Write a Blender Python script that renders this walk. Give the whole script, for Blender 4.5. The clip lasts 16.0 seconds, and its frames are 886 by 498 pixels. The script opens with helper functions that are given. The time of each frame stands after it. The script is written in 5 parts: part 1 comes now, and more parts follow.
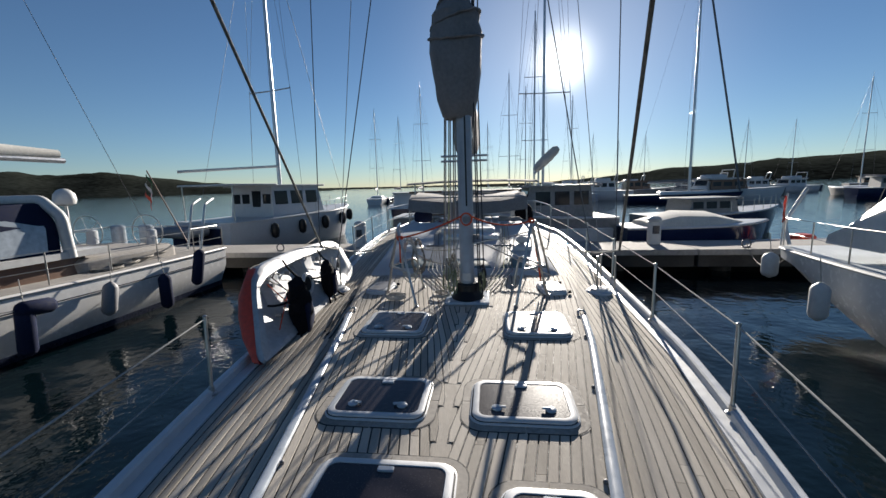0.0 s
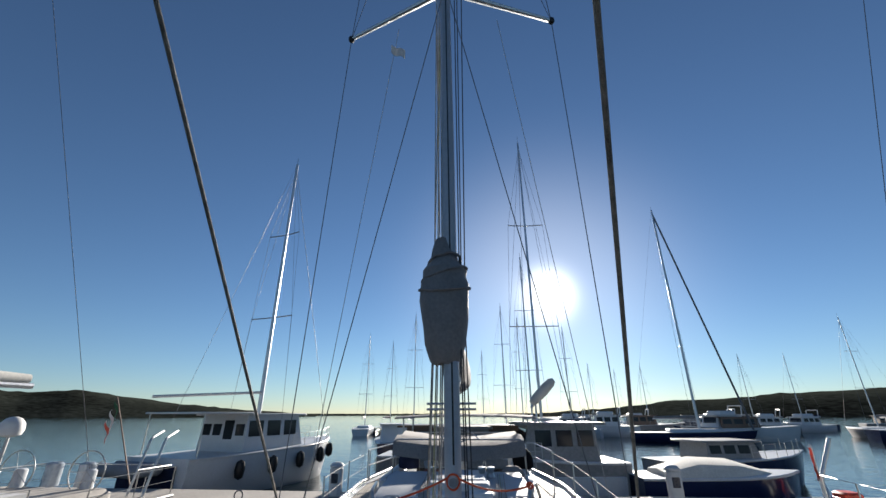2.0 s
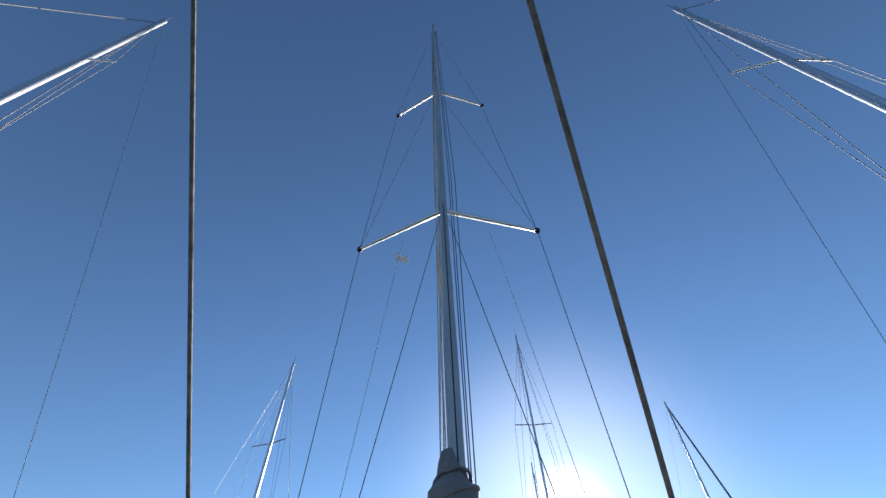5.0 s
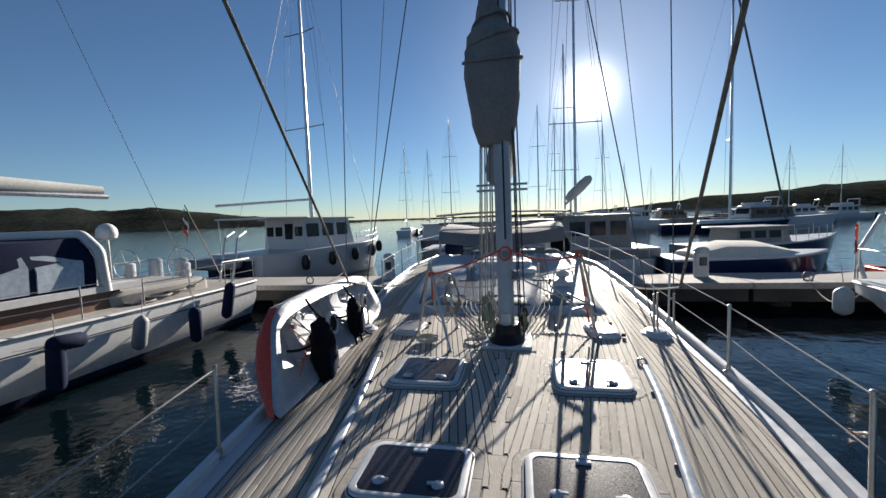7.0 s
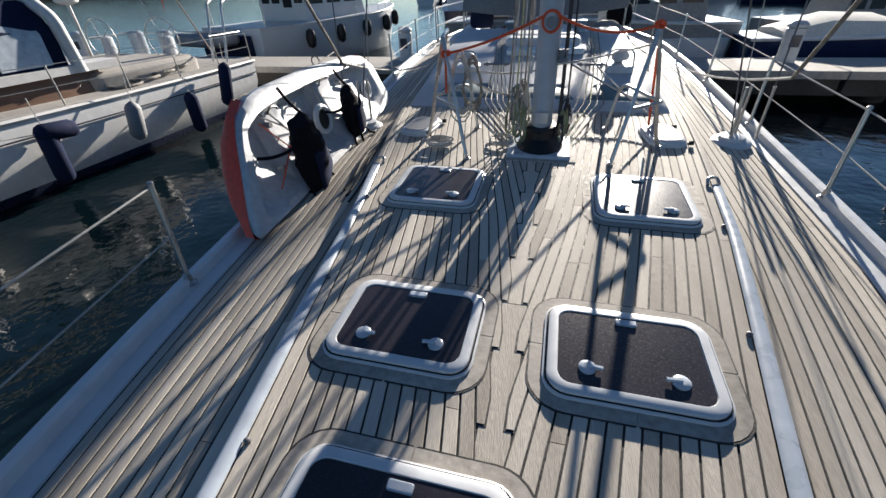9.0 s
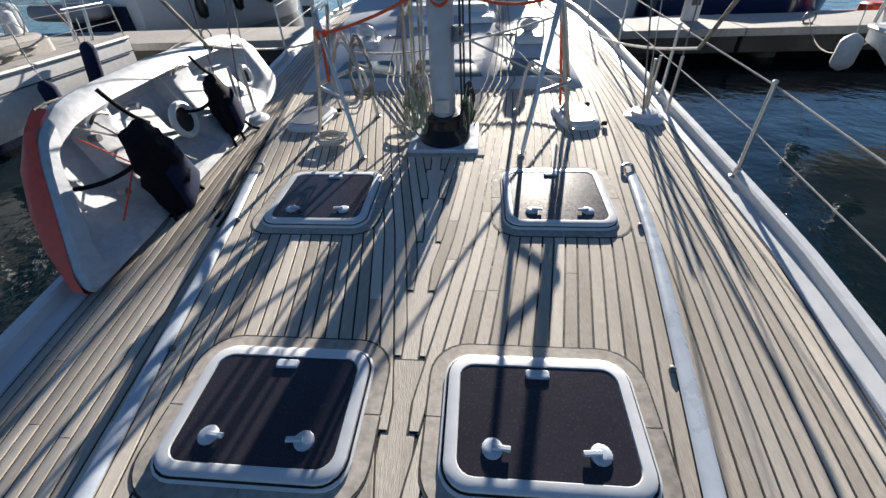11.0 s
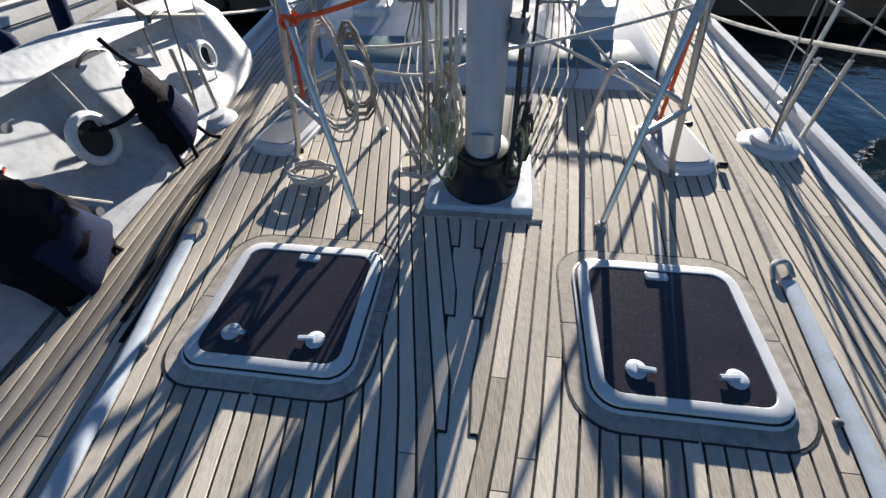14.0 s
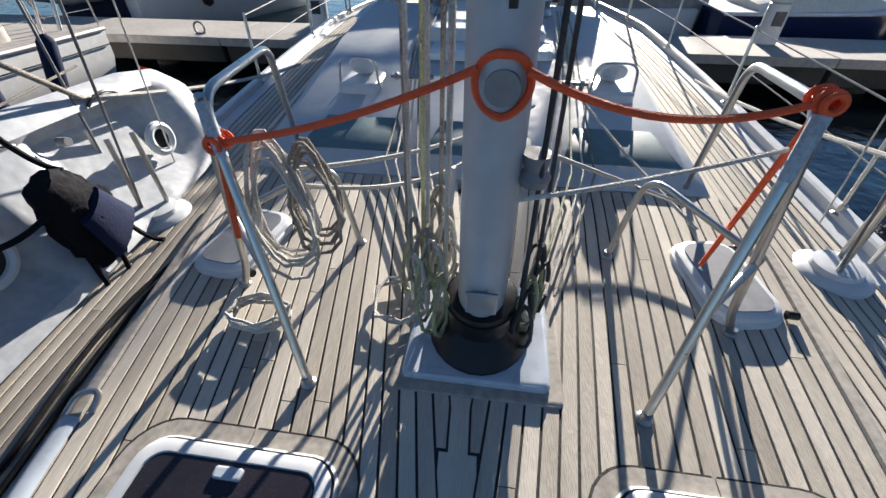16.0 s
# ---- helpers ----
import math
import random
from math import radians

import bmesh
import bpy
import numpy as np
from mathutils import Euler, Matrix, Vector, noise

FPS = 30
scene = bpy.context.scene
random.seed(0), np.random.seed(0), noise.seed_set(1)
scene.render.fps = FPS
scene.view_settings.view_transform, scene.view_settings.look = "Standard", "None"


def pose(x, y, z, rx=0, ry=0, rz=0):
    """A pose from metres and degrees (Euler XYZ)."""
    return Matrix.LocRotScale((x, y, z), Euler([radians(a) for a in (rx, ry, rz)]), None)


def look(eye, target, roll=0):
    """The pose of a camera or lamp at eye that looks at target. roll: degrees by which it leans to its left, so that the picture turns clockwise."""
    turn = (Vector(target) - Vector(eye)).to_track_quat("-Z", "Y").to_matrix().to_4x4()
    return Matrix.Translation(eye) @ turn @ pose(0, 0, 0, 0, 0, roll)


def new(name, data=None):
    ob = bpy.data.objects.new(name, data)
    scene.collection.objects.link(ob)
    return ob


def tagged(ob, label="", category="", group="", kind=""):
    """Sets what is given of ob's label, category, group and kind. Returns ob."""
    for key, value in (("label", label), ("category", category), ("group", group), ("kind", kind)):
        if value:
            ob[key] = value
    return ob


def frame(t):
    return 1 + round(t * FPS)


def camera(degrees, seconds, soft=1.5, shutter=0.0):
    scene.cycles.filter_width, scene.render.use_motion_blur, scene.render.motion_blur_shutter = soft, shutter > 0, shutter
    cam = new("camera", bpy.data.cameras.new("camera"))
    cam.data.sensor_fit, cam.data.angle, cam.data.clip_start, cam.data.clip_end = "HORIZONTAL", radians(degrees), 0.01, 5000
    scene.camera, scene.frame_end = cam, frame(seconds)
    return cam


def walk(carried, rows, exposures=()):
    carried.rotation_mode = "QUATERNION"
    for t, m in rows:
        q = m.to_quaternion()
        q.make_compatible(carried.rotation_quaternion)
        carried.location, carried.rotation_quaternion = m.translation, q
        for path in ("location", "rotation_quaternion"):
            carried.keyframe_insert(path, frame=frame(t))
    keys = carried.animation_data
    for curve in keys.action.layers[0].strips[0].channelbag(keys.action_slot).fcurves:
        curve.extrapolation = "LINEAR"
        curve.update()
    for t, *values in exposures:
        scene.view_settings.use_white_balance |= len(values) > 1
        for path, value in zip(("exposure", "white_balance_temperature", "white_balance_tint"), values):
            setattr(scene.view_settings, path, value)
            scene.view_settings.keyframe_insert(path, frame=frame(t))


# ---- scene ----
cam = camera(94.9, 16.0)

# the boat's own frame in the world: heel and trim about its mast foot
BOAT = Matrix.Translation((0, 5, 0)) @ pose(0, 0, 0, 2.1) @ Matrix.Translation((0, -5, 0))
PATH = [
    (0, (0.267, 1.488, 1.352), (0.023, 3.437, 0.977), -1.8),
    (0.5, (0.281, 1.471, 1.397), (0.061, 3.454, 1.261), -1.2),
    (1, (0.306, 1.461, 1.422), (0.104, 3.445, 1.572), -0.6),
    (1.5, (0.328, 1.484, 1.477), (0.133, 3.428, 1.904), -0.5),
    (2, (0.33, 1.613, 1.551), (0.14, 3.481, 2.239), -0.4),
    (2.5, (0.346, 1.606, 1.57), (0.155, 3.371, 2.492), -0.6),
    (3, (0.356, 1.61, 1.581), (0.17, 3.25, 2.712), -0.9),
    (3.2, (0.365, 1.626, 1.586), (0.181, 3.209, 2.794), -1.0),
    (5.3, (0.254, 1.649, 1.651), (0.146, 3.011, 3.111), -2.6),
    (5.5, (0.241, 1.654, 1.645), (0.119, 3.144, 2.974), -2.5),
    (6, (0.153, 1.579, 1.508), (-0.013, 3.399, 2.321), -3.2),
    (6.5, (0.175, 1.64, 1.395), (-0.072, 3.609, 1.644), -2.3),
    (7, (0.151, 1.848, 1.347), (-0.229, 3.799, 1.126), -2.5),
    (7.5, (0.135, 1.977, 1.298), (-0.365, 3.834, 0.75), -2.8),
    (8, (0.115, 2.092, 1.274), (-0.433, 3.841, 0.476), -3.1),
    (8.5, (0.076, 2.362, 1.218), (-0.45, 4.008, 0.212), -3.1),
    (9, (0.07, 2.592, 1.203), (-0.381, 4.164, 0.051), -3.0),
    (9.5, (0.098, 2.678, 1.201), (-0.235, 4.214, -0.036), -2.9),
    (10, (0.19, 2.811, 1.205), (-0.01, 4.337, -0.072), -2.7),
    (10.2, (0.233, 2.848, 1.2), (0.081, 4.374, -0.084), -2.6),
    (12.3, (0.171, 3.508, 1.199), (-0.055, 5.044, -0.063), -3.2),
    (12.5, (0.145, 3.57, 1.19), (-0.087, 5.091, -0.089), -3.1),
    (13, (0.094, 3.851, 1.171), (-0.143, 5.322, -0.163), -3.2),
    (13.5, (0.073, 4.0, 1.152), (-0.151, 5.418, -0.239), -2.9),
    (14, (0.04, 4.156, 1.131), (-0.169, 5.53, -0.308), -2.0),
    (14.5, (0.008, 4.359, 1.11), (-0.207, 5.723, -0.337), -1.3),
    (15, (0.003, 4.456, 1.121), (-0.222, 5.849, -0.296), -0.5),
    (15.5, (0.009, 4.653, 1.134), (-0.221, 6.098, -0.231), -0.2),
    (16, (-0.003, 4.772, 1.14), (-0.216, 6.279, -0.158), -0.2),
]
walk(cam, [(t, BOAT @ look(eye, target, roll)) for t, eye, target, roll in PATH],
     exposures=[(0, 1.0), (1.5, 1.2), (3, 1.45), (5.5, 2.0), (6, 1.55), (6.5, 1.25), (7.5, 1.15), (9, 1.45), (10, 1.6), (12.5, 1.65), (16, 1.75)])

# ---- world, sun ----
SUN = Vector((0.150, 0.953, 0.262)).normalized()
world = bpy.data.worlds.new("sky")
scene.world = world
world.use_nodes = True
wn, wl = world.node_tree.nodes, world.node_tree.links
sky = wn.new("ShaderNodeTexSky")
sky.sky_type, sky.sun_disc = "NISHITA", False
sky.sun_elevation, sky.sun_rotation = math.asin(SUN.z), math.atan2(SUN.x, SUN.y)
sky.air_density, sky.dust_density, sky.ozone_density = 0.88, 0.04, 4.2
wl.new(sky.outputs[0], wn["Background"].inputs[0])
wn["Background"].inputs[1].default_value = 0.042
# the sun's own aureole in the sky
tc = wn.new("ShaderNodeTexCoord")
dot = wn.new("ShaderNodeVectorMath")
dot.operation = "DOT_PRODUCT"
dot.inputs[1].default_value = SUN
wl.new(tc.outputs["Generated"], dot.inputs[0])
ramp = wn.new("ShaderNodeMapRange")
for k, v in ((1, math.cos(radians(30.0))), (2, math.cos(radians(0.5))), (3, 0.0), (4, 1.0)):
    ramp.inputs[k].default_value = v
wl.new(dot.outputs["Value"], ramp.inputs[0])
core, halo, both = (wn.new("ShaderNodeMath") for _ in range(3))
core.operation, halo.operation, both.operation = "POWER", "POWER", "MULTIPLY_ADD"
core.inputs[1].default_value, halo.inputs[1].default_value, both.inputs[1].default_value = 120.0, 4.0, 0.13
wl.new(ramp.outputs[0], core.inputs[0])
wl.new(ramp.outputs[0], halo.inputs[0])
wl.new(halo.outputs[0], both.inputs[0])
wl.new(core.outputs[0], both.inputs[2])
glow = wn.new("ShaderNodeBackground")
glow.inputs[0].default_value = (1.0, 0.96, 0.88, 1)
wl.new(both.outputs[0], glow.inputs[1])
add = wn.new("ShaderNodeAddShader")
wl.new(wn["Background"].outputs[0], add.inputs[0])
wl.new(glow.outputs[0], add.inputs[1])
wl.new(add.outputs[0], wn["World Output"].inputs[0])

lamp = bpy.data.lights.new("sun", "SUN")
lamp.energy, lamp.angle, lamp.color = 5.0, radians(0.6), (1.0, 0.92, 0.82)
new("sun", lamp).matrix_world = look((0, 0, 0), -SUN)


# ---- materials ----
def material(name, color, rough=0.5, metal=0.0, vary=0.12, scale=6.0, bump=0.0, bscale=80.0, island=0.0, stretch=None, tint=None, spec=0.5):
    """A surface with two scales of variation, fine relief and, per piece, a shade of its own."""
    m = bpy.data.materials.new(name)
    m.use_nodes = True
    n, l = m.node_tree.nodes, m.node_tree.links
    b = n["Principled BSDF"]
    b.inputs["Metallic"].default_value = metal
    b.inputs["Specular IOR Level"].default_value = spec
    tex = n.new("ShaderNodeTexCoord")
    src = tex.outputs["Object"]
    if stretch:
        mp = n.new("ShaderNodeMapping")
        mp.inputs["Scale"].default_value = stretch
        l.new(src, mp.inputs[0])
        src = mp.outputs[0]
    big, fine = n.new("ShaderNodeTexNoise"), n.new("ShaderNodeTexNoise")
    big.inputs["Scale"].default_value, fine.inputs["Scale"].default_value = scale * 0.3, scale * 5
    big.inputs["Detail"].default_value = fine.inputs["Detail"].default_value = 5
    l.new(src, big.inputs["Vector"])
    l.new(src, fine.inputs["Vector"])
    s = n.new("ShaderNodeMath")
    s.operation = "ADD"
    l.new(big.outputs[0], s.inputs[0])
    l.new(fine.outputs[0], s.inputs[1])
    if island:
        info = n.new("ShaderNodeObjectInfo")
        k = n.new("ShaderNodeMath")
        k.operation = "MULTIPLY_ADD"
        k.inputs[1].default_value = island
        l.new(info.outputs["Random"], k.inputs[0])
        l.new(s.outputs[0], k.inputs[2])
        s = k
    r = n.new("ShaderNodeMapRange")
    r.inputs[1].default_value, r.inputs[2].default_value = 0.7, 1.3 + island
    l.new(s.outputs[0], r.inputs[0])
    mix = n.new("ShaderNodeMix")
    mix.data_type = "RGBA"
    lo = tint or tuple(c * (1 - 2 * vary) for c in color)
    hi = tuple(min(1, c * (1 + vary)) for c in color)
    mix.inputs[6].default_value, mix.inputs[7].default_value = (*lo, 1), (*hi, 1)
    l.new(r.outputs[0], mix.inputs[0])
    l.new(mix.outputs[2], b.inputs["Base Color"])
    rr = n.new("ShaderNodeMapRange")
    rr.inputs[1].default_value, rr.inputs[2].default_value = 0.3, 0.7
    rr.inputs[3].default_value, rr.inputs[4].default_value = max(0.02, rough * 0.8), min(1, rough * 1.2)
    l.new(fine.outputs[0], rr.inputs[0])
    l.new(rr.outputs[0], b.inputs["Roughness"])
    if bump:
        t = n.new("ShaderNodeTexNoise")
        t.inputs["Scale"].default_value, t.inputs["Detail"].default_value = bscale, 4
        l.new(src, t.inputs["Vector"])
        bp = n.new("ShaderNodeBump")
        bp.inputs["Strength"].default_value, bp.inputs["Distance"].default_value = bump, 0.01
        l.new(t.outputs[0], bp.inputs["Height"])
        l.new(bp.outputs[0], b.inputs["Normal"])
    return m


TEAK = material("teak", (0.51, 0.465, 0.40), 0.75, spec=0.22, vary=0.22, scale=5, bump=0.35, bscale=40, island=0.9, stretch=(9, 0.7, 9), tint=(0.25, 0.222, 0.185))
TEAK_TRIM = material("teak_trim", (0.37, 0.34, 0.30), 0.75, spec=0.22, vary=0.2, scale=7, bump=0.1, bscale=50)
CAULK = material("caulk", (0.012, 0.012, 0.013), 0.7, bump=0.2)
GEL = material("gelcoat", (0.53, 0.55, 0.57), 0.42, vary=0.05, scale=3, bump=0.05, bscale=20)
TOPSIDE = material("white_topside", (0.80, 0.80, 0.79), 0.25, vary=0.04, scale=1.5)
GEL_BLUE = material("gelcoat_trim", (0.42, 0.47, 0.53), 0.3, vary=0.08, scale=3)
HOUSE = material("deckhouse_paint", (0.43, 0.46, 0.49), 0.65, vary=0.07, scale=3, bump=0.1, bscale=120)
NONSKID = material("nonskid_paint", (0.62, 0.66, 0.68), 0.55, vary=0.1, scale=4, bump=0.3, bscale=300)
WHITE = material("white_paint", (0.56, 0.56, 0.55), 0.5, vary=0.06, scale=2)
STEEL = material("stainless_steel", (0.48, 0.48, 0.47), 0.34, 1.0, vary=0.08)
ALU = material("aluminium", (0.55, 0.57, 0.60), 0.38, 0.75, vary=0.08, scale=4)
ALU_GREY = material("mast_paint", (0.36, 0.40, 0.45), 0.45, 0.15, vary=0.08, scale=3)
SMOKED = material("smoked_acrylic", (0.024, 0.022, 0.029), 0.24, vary=0.1, scale=30, spec=0.4)
DARK_GLASS = material("dark_window", (0.015, 0.018, 0.024), 0.08, vary=0.1, spec=0.2)
SCREEN_BLUE = material("windscreen_cover", (0.10, 0.17, 0.19), 0.55, vary=0.12, scale=3, spec=0.3)
CANVAS = material("grey_canvas", (0.21, 0.20, 0.20), 0.85, vary=0.15, scale=6, bump=0.5, bscale=30)
CANVAS_LIGHT = material("pale_canvas", (0.55, 0.54, 0.50), 0.85, vary=0.12, scale=4, bump=0.3, bscale=25)
RUBBER = material("black_rubber", (0.010, 0.010, 0.012), 0.35, spec=0.3)
BLACK_CLOTH = material("black_cloth", (0.008, 0.008, 0.011), 0.9, spec=0.08, bump=0.6, bscale=40)
NAVY = material("navy_cloth", (0.014, 0.020, 0.05), 0.85, spec=0.1, vary=0.15, bump=0.2)
NAVY_HULL = material("navy_gelcoat", (0.012, 0.02, 0.06), 0.15)
RED = material("red_paint", (0.62, 0.06, 0.03), 0.45, vary=0.15)
ORANGE = material("orange_rope", (0.75, 0.10, 0.03), 0.8, bump=0.6, bscale=180)
ROPE = material("white_rope", (0.52, 0.50, 0.46), 0.85, vary=0.2, scale=30, bump=0.8, bscale=200)
ROPE_DARK = material("speckled_rope", (0.26, 0.24, 0.21), 0.85, vary=0.35, scale=40, bump=0.8, bscale=200)
ROPE_GREEN = material("green_fleck_rope", (0.36, 0.38, 0.22), 0.85, vary=0.3, scale=40, bump=0.8, bscale=200)
ROPE_BLACK = material("dark_rope", (0.05, 0.048, 0.05), 0.85, vary=0.3, scale=40, bump=0.8, bscale=200)
WIRE = material("rigging_wire", (0.14, 0.14, 0.15), 0.5, 0.3)
LIFELINE = material("lifeline_cover", (0.34, 0.34, 0.33), 0.7, vary=0.15, scale=10, spec=0.2)
CONCRETE = material("concrete", (0.33, 0.31, 0.285), 0.9, vary=0.15, scale=2, bump=0.4, bscale=30)
# near-black so that the shade under the pier is in the colour
PIER_SHADE = material("pier_shade_tone", (0.05, 0.045, 0.04), 0.9, vary=0.3, scale=3, bump=0.4)
# boat paint darkened to grey: the backlit shade is put into the colour
GREY_HULL = material("backlit_grey_paint", (0.24, 0.235, 0.23), 0.5, vary=0.15, scale=2)
BRICK_RED = material("faded_red_cloth", (0.28, 0.10, 0.07), 0.8, vary=0.2)
HILL = material("wooded_hill", (0.032, 0.036, 0.030), 0.95, vary=0.4, scale=0.02, spec=0.0)
BROWN = material("varnished_wood", (0.12, 0.06, 0.032), 0.35, vary=0.2, stretch=(8, 1, 8))
BLUE_PAINT = material("blue_stripe", (0.010, 0.015, 0.035), 0.3)

WATER = bpy.data.materials.new("sea_water")
WATER.use_nodes = True
n, l = WATER.node_tree.nodes, WATER.node_tree.links
wb = n["Principled BSDF"]
wb.inputs["Base Color"].default_value = (0.002, 0.007, 0.009, 1)
wb.inputs["Roughness"].default_value = 0.05
wb.inputs["IOR"].default_value = 1.33
tcw = n.new("ShaderNodeTexCoord")
w1, w2 = n.new("ShaderNodeTexNoise"), n.new("ShaderNodeTexNoise")
w1.inputs["Scale"].default_value, w2.inputs["Scale"].default_value = 1.1, 4.5
w1.inputs["Detail"].default_value = w2.inputs["Detail"].default_value = 3
l.new(tcw.outputs["Object"], w1.inputs["Vector"])
l.new(tcw.outputs["Object"], w2.inputs["Vector"])
wa = n.new("ShaderNodeMath")
wa.operation = "MULTIPLY_ADD"
wa.inputs[1].default_value = 0.25
l.new(w2.outputs[0], wa.inputs[0])
l.new(w1.outputs[0], wa.inputs[2])
wbp = n.new("ShaderNodeBump")
wbp.inputs["Strength"].default_value, wbp.inputs["Distance"].default_value = 0.45, 0.09
l.new(wa.outputs[0], wbp.inputs["Height"])
l.new(wbp.outputs[0], wb.inputs["Normal"])


# ---- building helpers ----
class Geo:
    """Gathers vertices and faces of one mesh."""

    def __init__(self):
        self.v, self.f = [], []

    def rings(self, rings, closed=True, caps=True):
        """Skin a row of rings with equal point counts."""
        b, k = len(self.v), len(rings[0])
        for r in rings:
            self.v += [tuple(p) for p in r]
        for i in range(len(rings) - 1):
            for j in range(k if closed else k - 1):
                a, c = b + i * k + j, b + i * k + (j + 1) % k
                self.f.append((a, c, c + k, a + k))
        if caps:
            self.f.append(tuple(b + j for j in reversed(range(k))))
            e = b + (len(rings) - 1) * k
            self.f.append(tuple(e + j for j in range(k)))
        return self

    def tube(self, pts, r, seg=8, r2=None):
        """A tube along a polyline, tapering from r to r2."""
        pts = [Vector(p) for p in pts]
        r2 = r if r2 is None else r2
        out, u = [], None
        for i, p in enumerate(pts):
            d = (pts[min(i + 1, len(pts) - 1)] - pts[max(i - 1, 0)]).normalized()
            if u is None:
                u = d.cross(Vector((0, 0, 1)) if abs(d.z) < 0.9 else Vector((0, 1, 0))).normalized()
            u = (u - d * u.dot(d)).normalized()
            w = d.cross(u)
            q = r + (r2 - r) * i / (len(pts) - 1)
            out.append([p + (u * math.cos(a) + w * math.sin(a)) * q for a in (2 * math.pi * k / seg for k in range(seg))])
        return self.rings(out)

    def box(self, c, size, bevel=0.0):
        """A box about c, its upright edges cut by bevel and its top edge eased."""
        x, y, z = (h / 2 for h in size)
        b = min(bevel, x * 0.9, y * 0.9)
        e = min(b * 0.5, z * 0.5)
        def ring(k, zz):
            xx, yy = x - k, y - k
            if b <= 0:
                o = [(-xx, -yy), (xx, -yy), (xx, yy), (-xx, yy)]
            else:
                o = []
                for sx, sy, a0 in ((1, 1, 0), (-1, 1, 90), (-1, -1, 180), (1, -1, 270)):
                    for st in range(4):
                        a = radians(a0 + st * 30)
                        o.append((sx * (xx - b) + b * math.cos(a), sy * (yy - b) + b * math.sin(a)))
            return [(c[0] + p, c[1] + q, c[2] + zz) for p, q in o]
        return self.rings([ring(0, -z), ring(0, z - e), ring(e, z)] if e > 0 else [ring(0, -z), ring(0, z)])

    def lathe(self, c, prof, seg=20, sx=1.0, sy=1.0):
        """A turned body: (radius, z) pairs about an upright axis at c."""
        return self.rings([[(c[0] + r * sx * math.cos(2 * math.pi * k / seg), c[1] + r * sy * math.sin(2 * math.pi * k / seg), c[2] + z) for k in range(seg)] for r, z in prof])

    def sheet(self, rows):
        b, k = len(self.v), len(rows[0])
        for r in rows:
            self.v += [tuple(p) for p in r]
        for i in range(len(rows) - 1):
            for j in range(k - 1):
                a = b + i * k + j
                self.f.append((a, a + 1, a + k + 1, a + k))
        return self


def linked(name, geo, mat, smooth=True):
    me = bpy.data.meshes.new(name)
    me.from_pydata(geo.v, [], geo.f)
    bm = bmesh.new()
    bm.from_mesh(me)
    bmesh.ops.recalc_face_normals(bm, faces=bm.faces)
    bm.to_mesh(me)
    bm.free()
    me.materials.append(mat)
    if smooth:
        me.shade_smooth()
        me.set_sharp_from_angle(angle=radians(38))
    return new(name, me)


def part(name, geo, mat, parent, label="", base=None):
    ob = linked(name, geo, mat)
    ob.parent = parent
    off = parent.get("base") or (0, 0, 0)
    if parent.type == "EMPTY":
        ob.matrix_parent_inverse = Matrix.Translation((-off[0], -off[1], -off[2]))
    if label:
        tagged(ob, label)
    return ob


def thing(name, base, label, category, group="", at=BOAT, kind=""):
    """An Empty at its base; its parts are written in the coordinates of the frame `at`."""
    ob = new(name)
    ob.empty_display_size = 0.1
    ob["base"] = base
    ob.matrix_world = at @ Matrix.Translation(base)
    return tagged(ob, label, category, group, kind)


def solid(name, geo, mat, label, category, group="", at=BOAT, kind=""):
    ob = linked(name, geo, mat)
    ob.matrix_world = at
    return tagged(ob, label, category, group, kind)


LEVEL = Matrix.Identity(4)
SEA = -1.45


def curve_y(keys):
    """A smooth outline x(y) through a few stations."""
    ys = np.linspace(-3, 14, 341)
    v = np.interp(ys, [k[0] for k in keys], [k[1] for k in keys])
    ker = np.hanning(29)
    v = np.convolve(np.pad(v, 14, mode="edge"), ker / ker.sum(), "valid")
    return lambda y: float(np.interp(y, ys, v))


half = curve_y([(-2.4, 0.02), (-1, 0.62), (1, 1.17), (3, 1.56), (4, 1.70), (5, 1.80), (7, 1.93), (9, 2.05), (11, 2.08), (13, 1.7)])
roof = curve_y([(-0.5, 0.15), (1, 0.45), (2.5, 0.70), (3, 0.77), (3.75, 0.90), (4.8, 1.07), (5.8, 1.22), (6.7, 1.33), (13, 1.35)])


def mid(y):
    return -0.05 * max(0.0, y - 4.6)


def arc(p, q, sag, n=12):
    """A line hanging from p to q."""
    p, q = Vector(p), Vector(q)
    return [p.lerp(q, i / n) - Vector((0, 0, sag * 4 * (i / n) * (1 - i / n))) for i in range(n + 1)]


def bend(pts, n=5):
    """Round the corners of a polyline."""
    pts = [Vector(p) for p in pts]
    out = [pts[0]]
    for a, b, c in zip(pts, pts[1:], pts[2:]):
        k = min(0.1, (b - a).length * 0.45, (c - b).length * 0.45)
        p, q = b + (a - b).normalized() * k, b + (c - b).normalized() * k
        out += [p * (1 - t) ** 2 + b * 2 * t * (1 - t) + q * t * t for t in (i / n for i in range(n + 1))]
    return out + [pts[-1]]


# ---- sea, hills ----
solid("water", Geo().sheet([[(-4400, -4400, SEA), (4400, -4400, SEA)], [(-4400, 4400, SEA), (4400, 4400, SEA)]]), WATER, "dark green-blue rippled harbour water", "water", at=LEVEL, kind="structure")


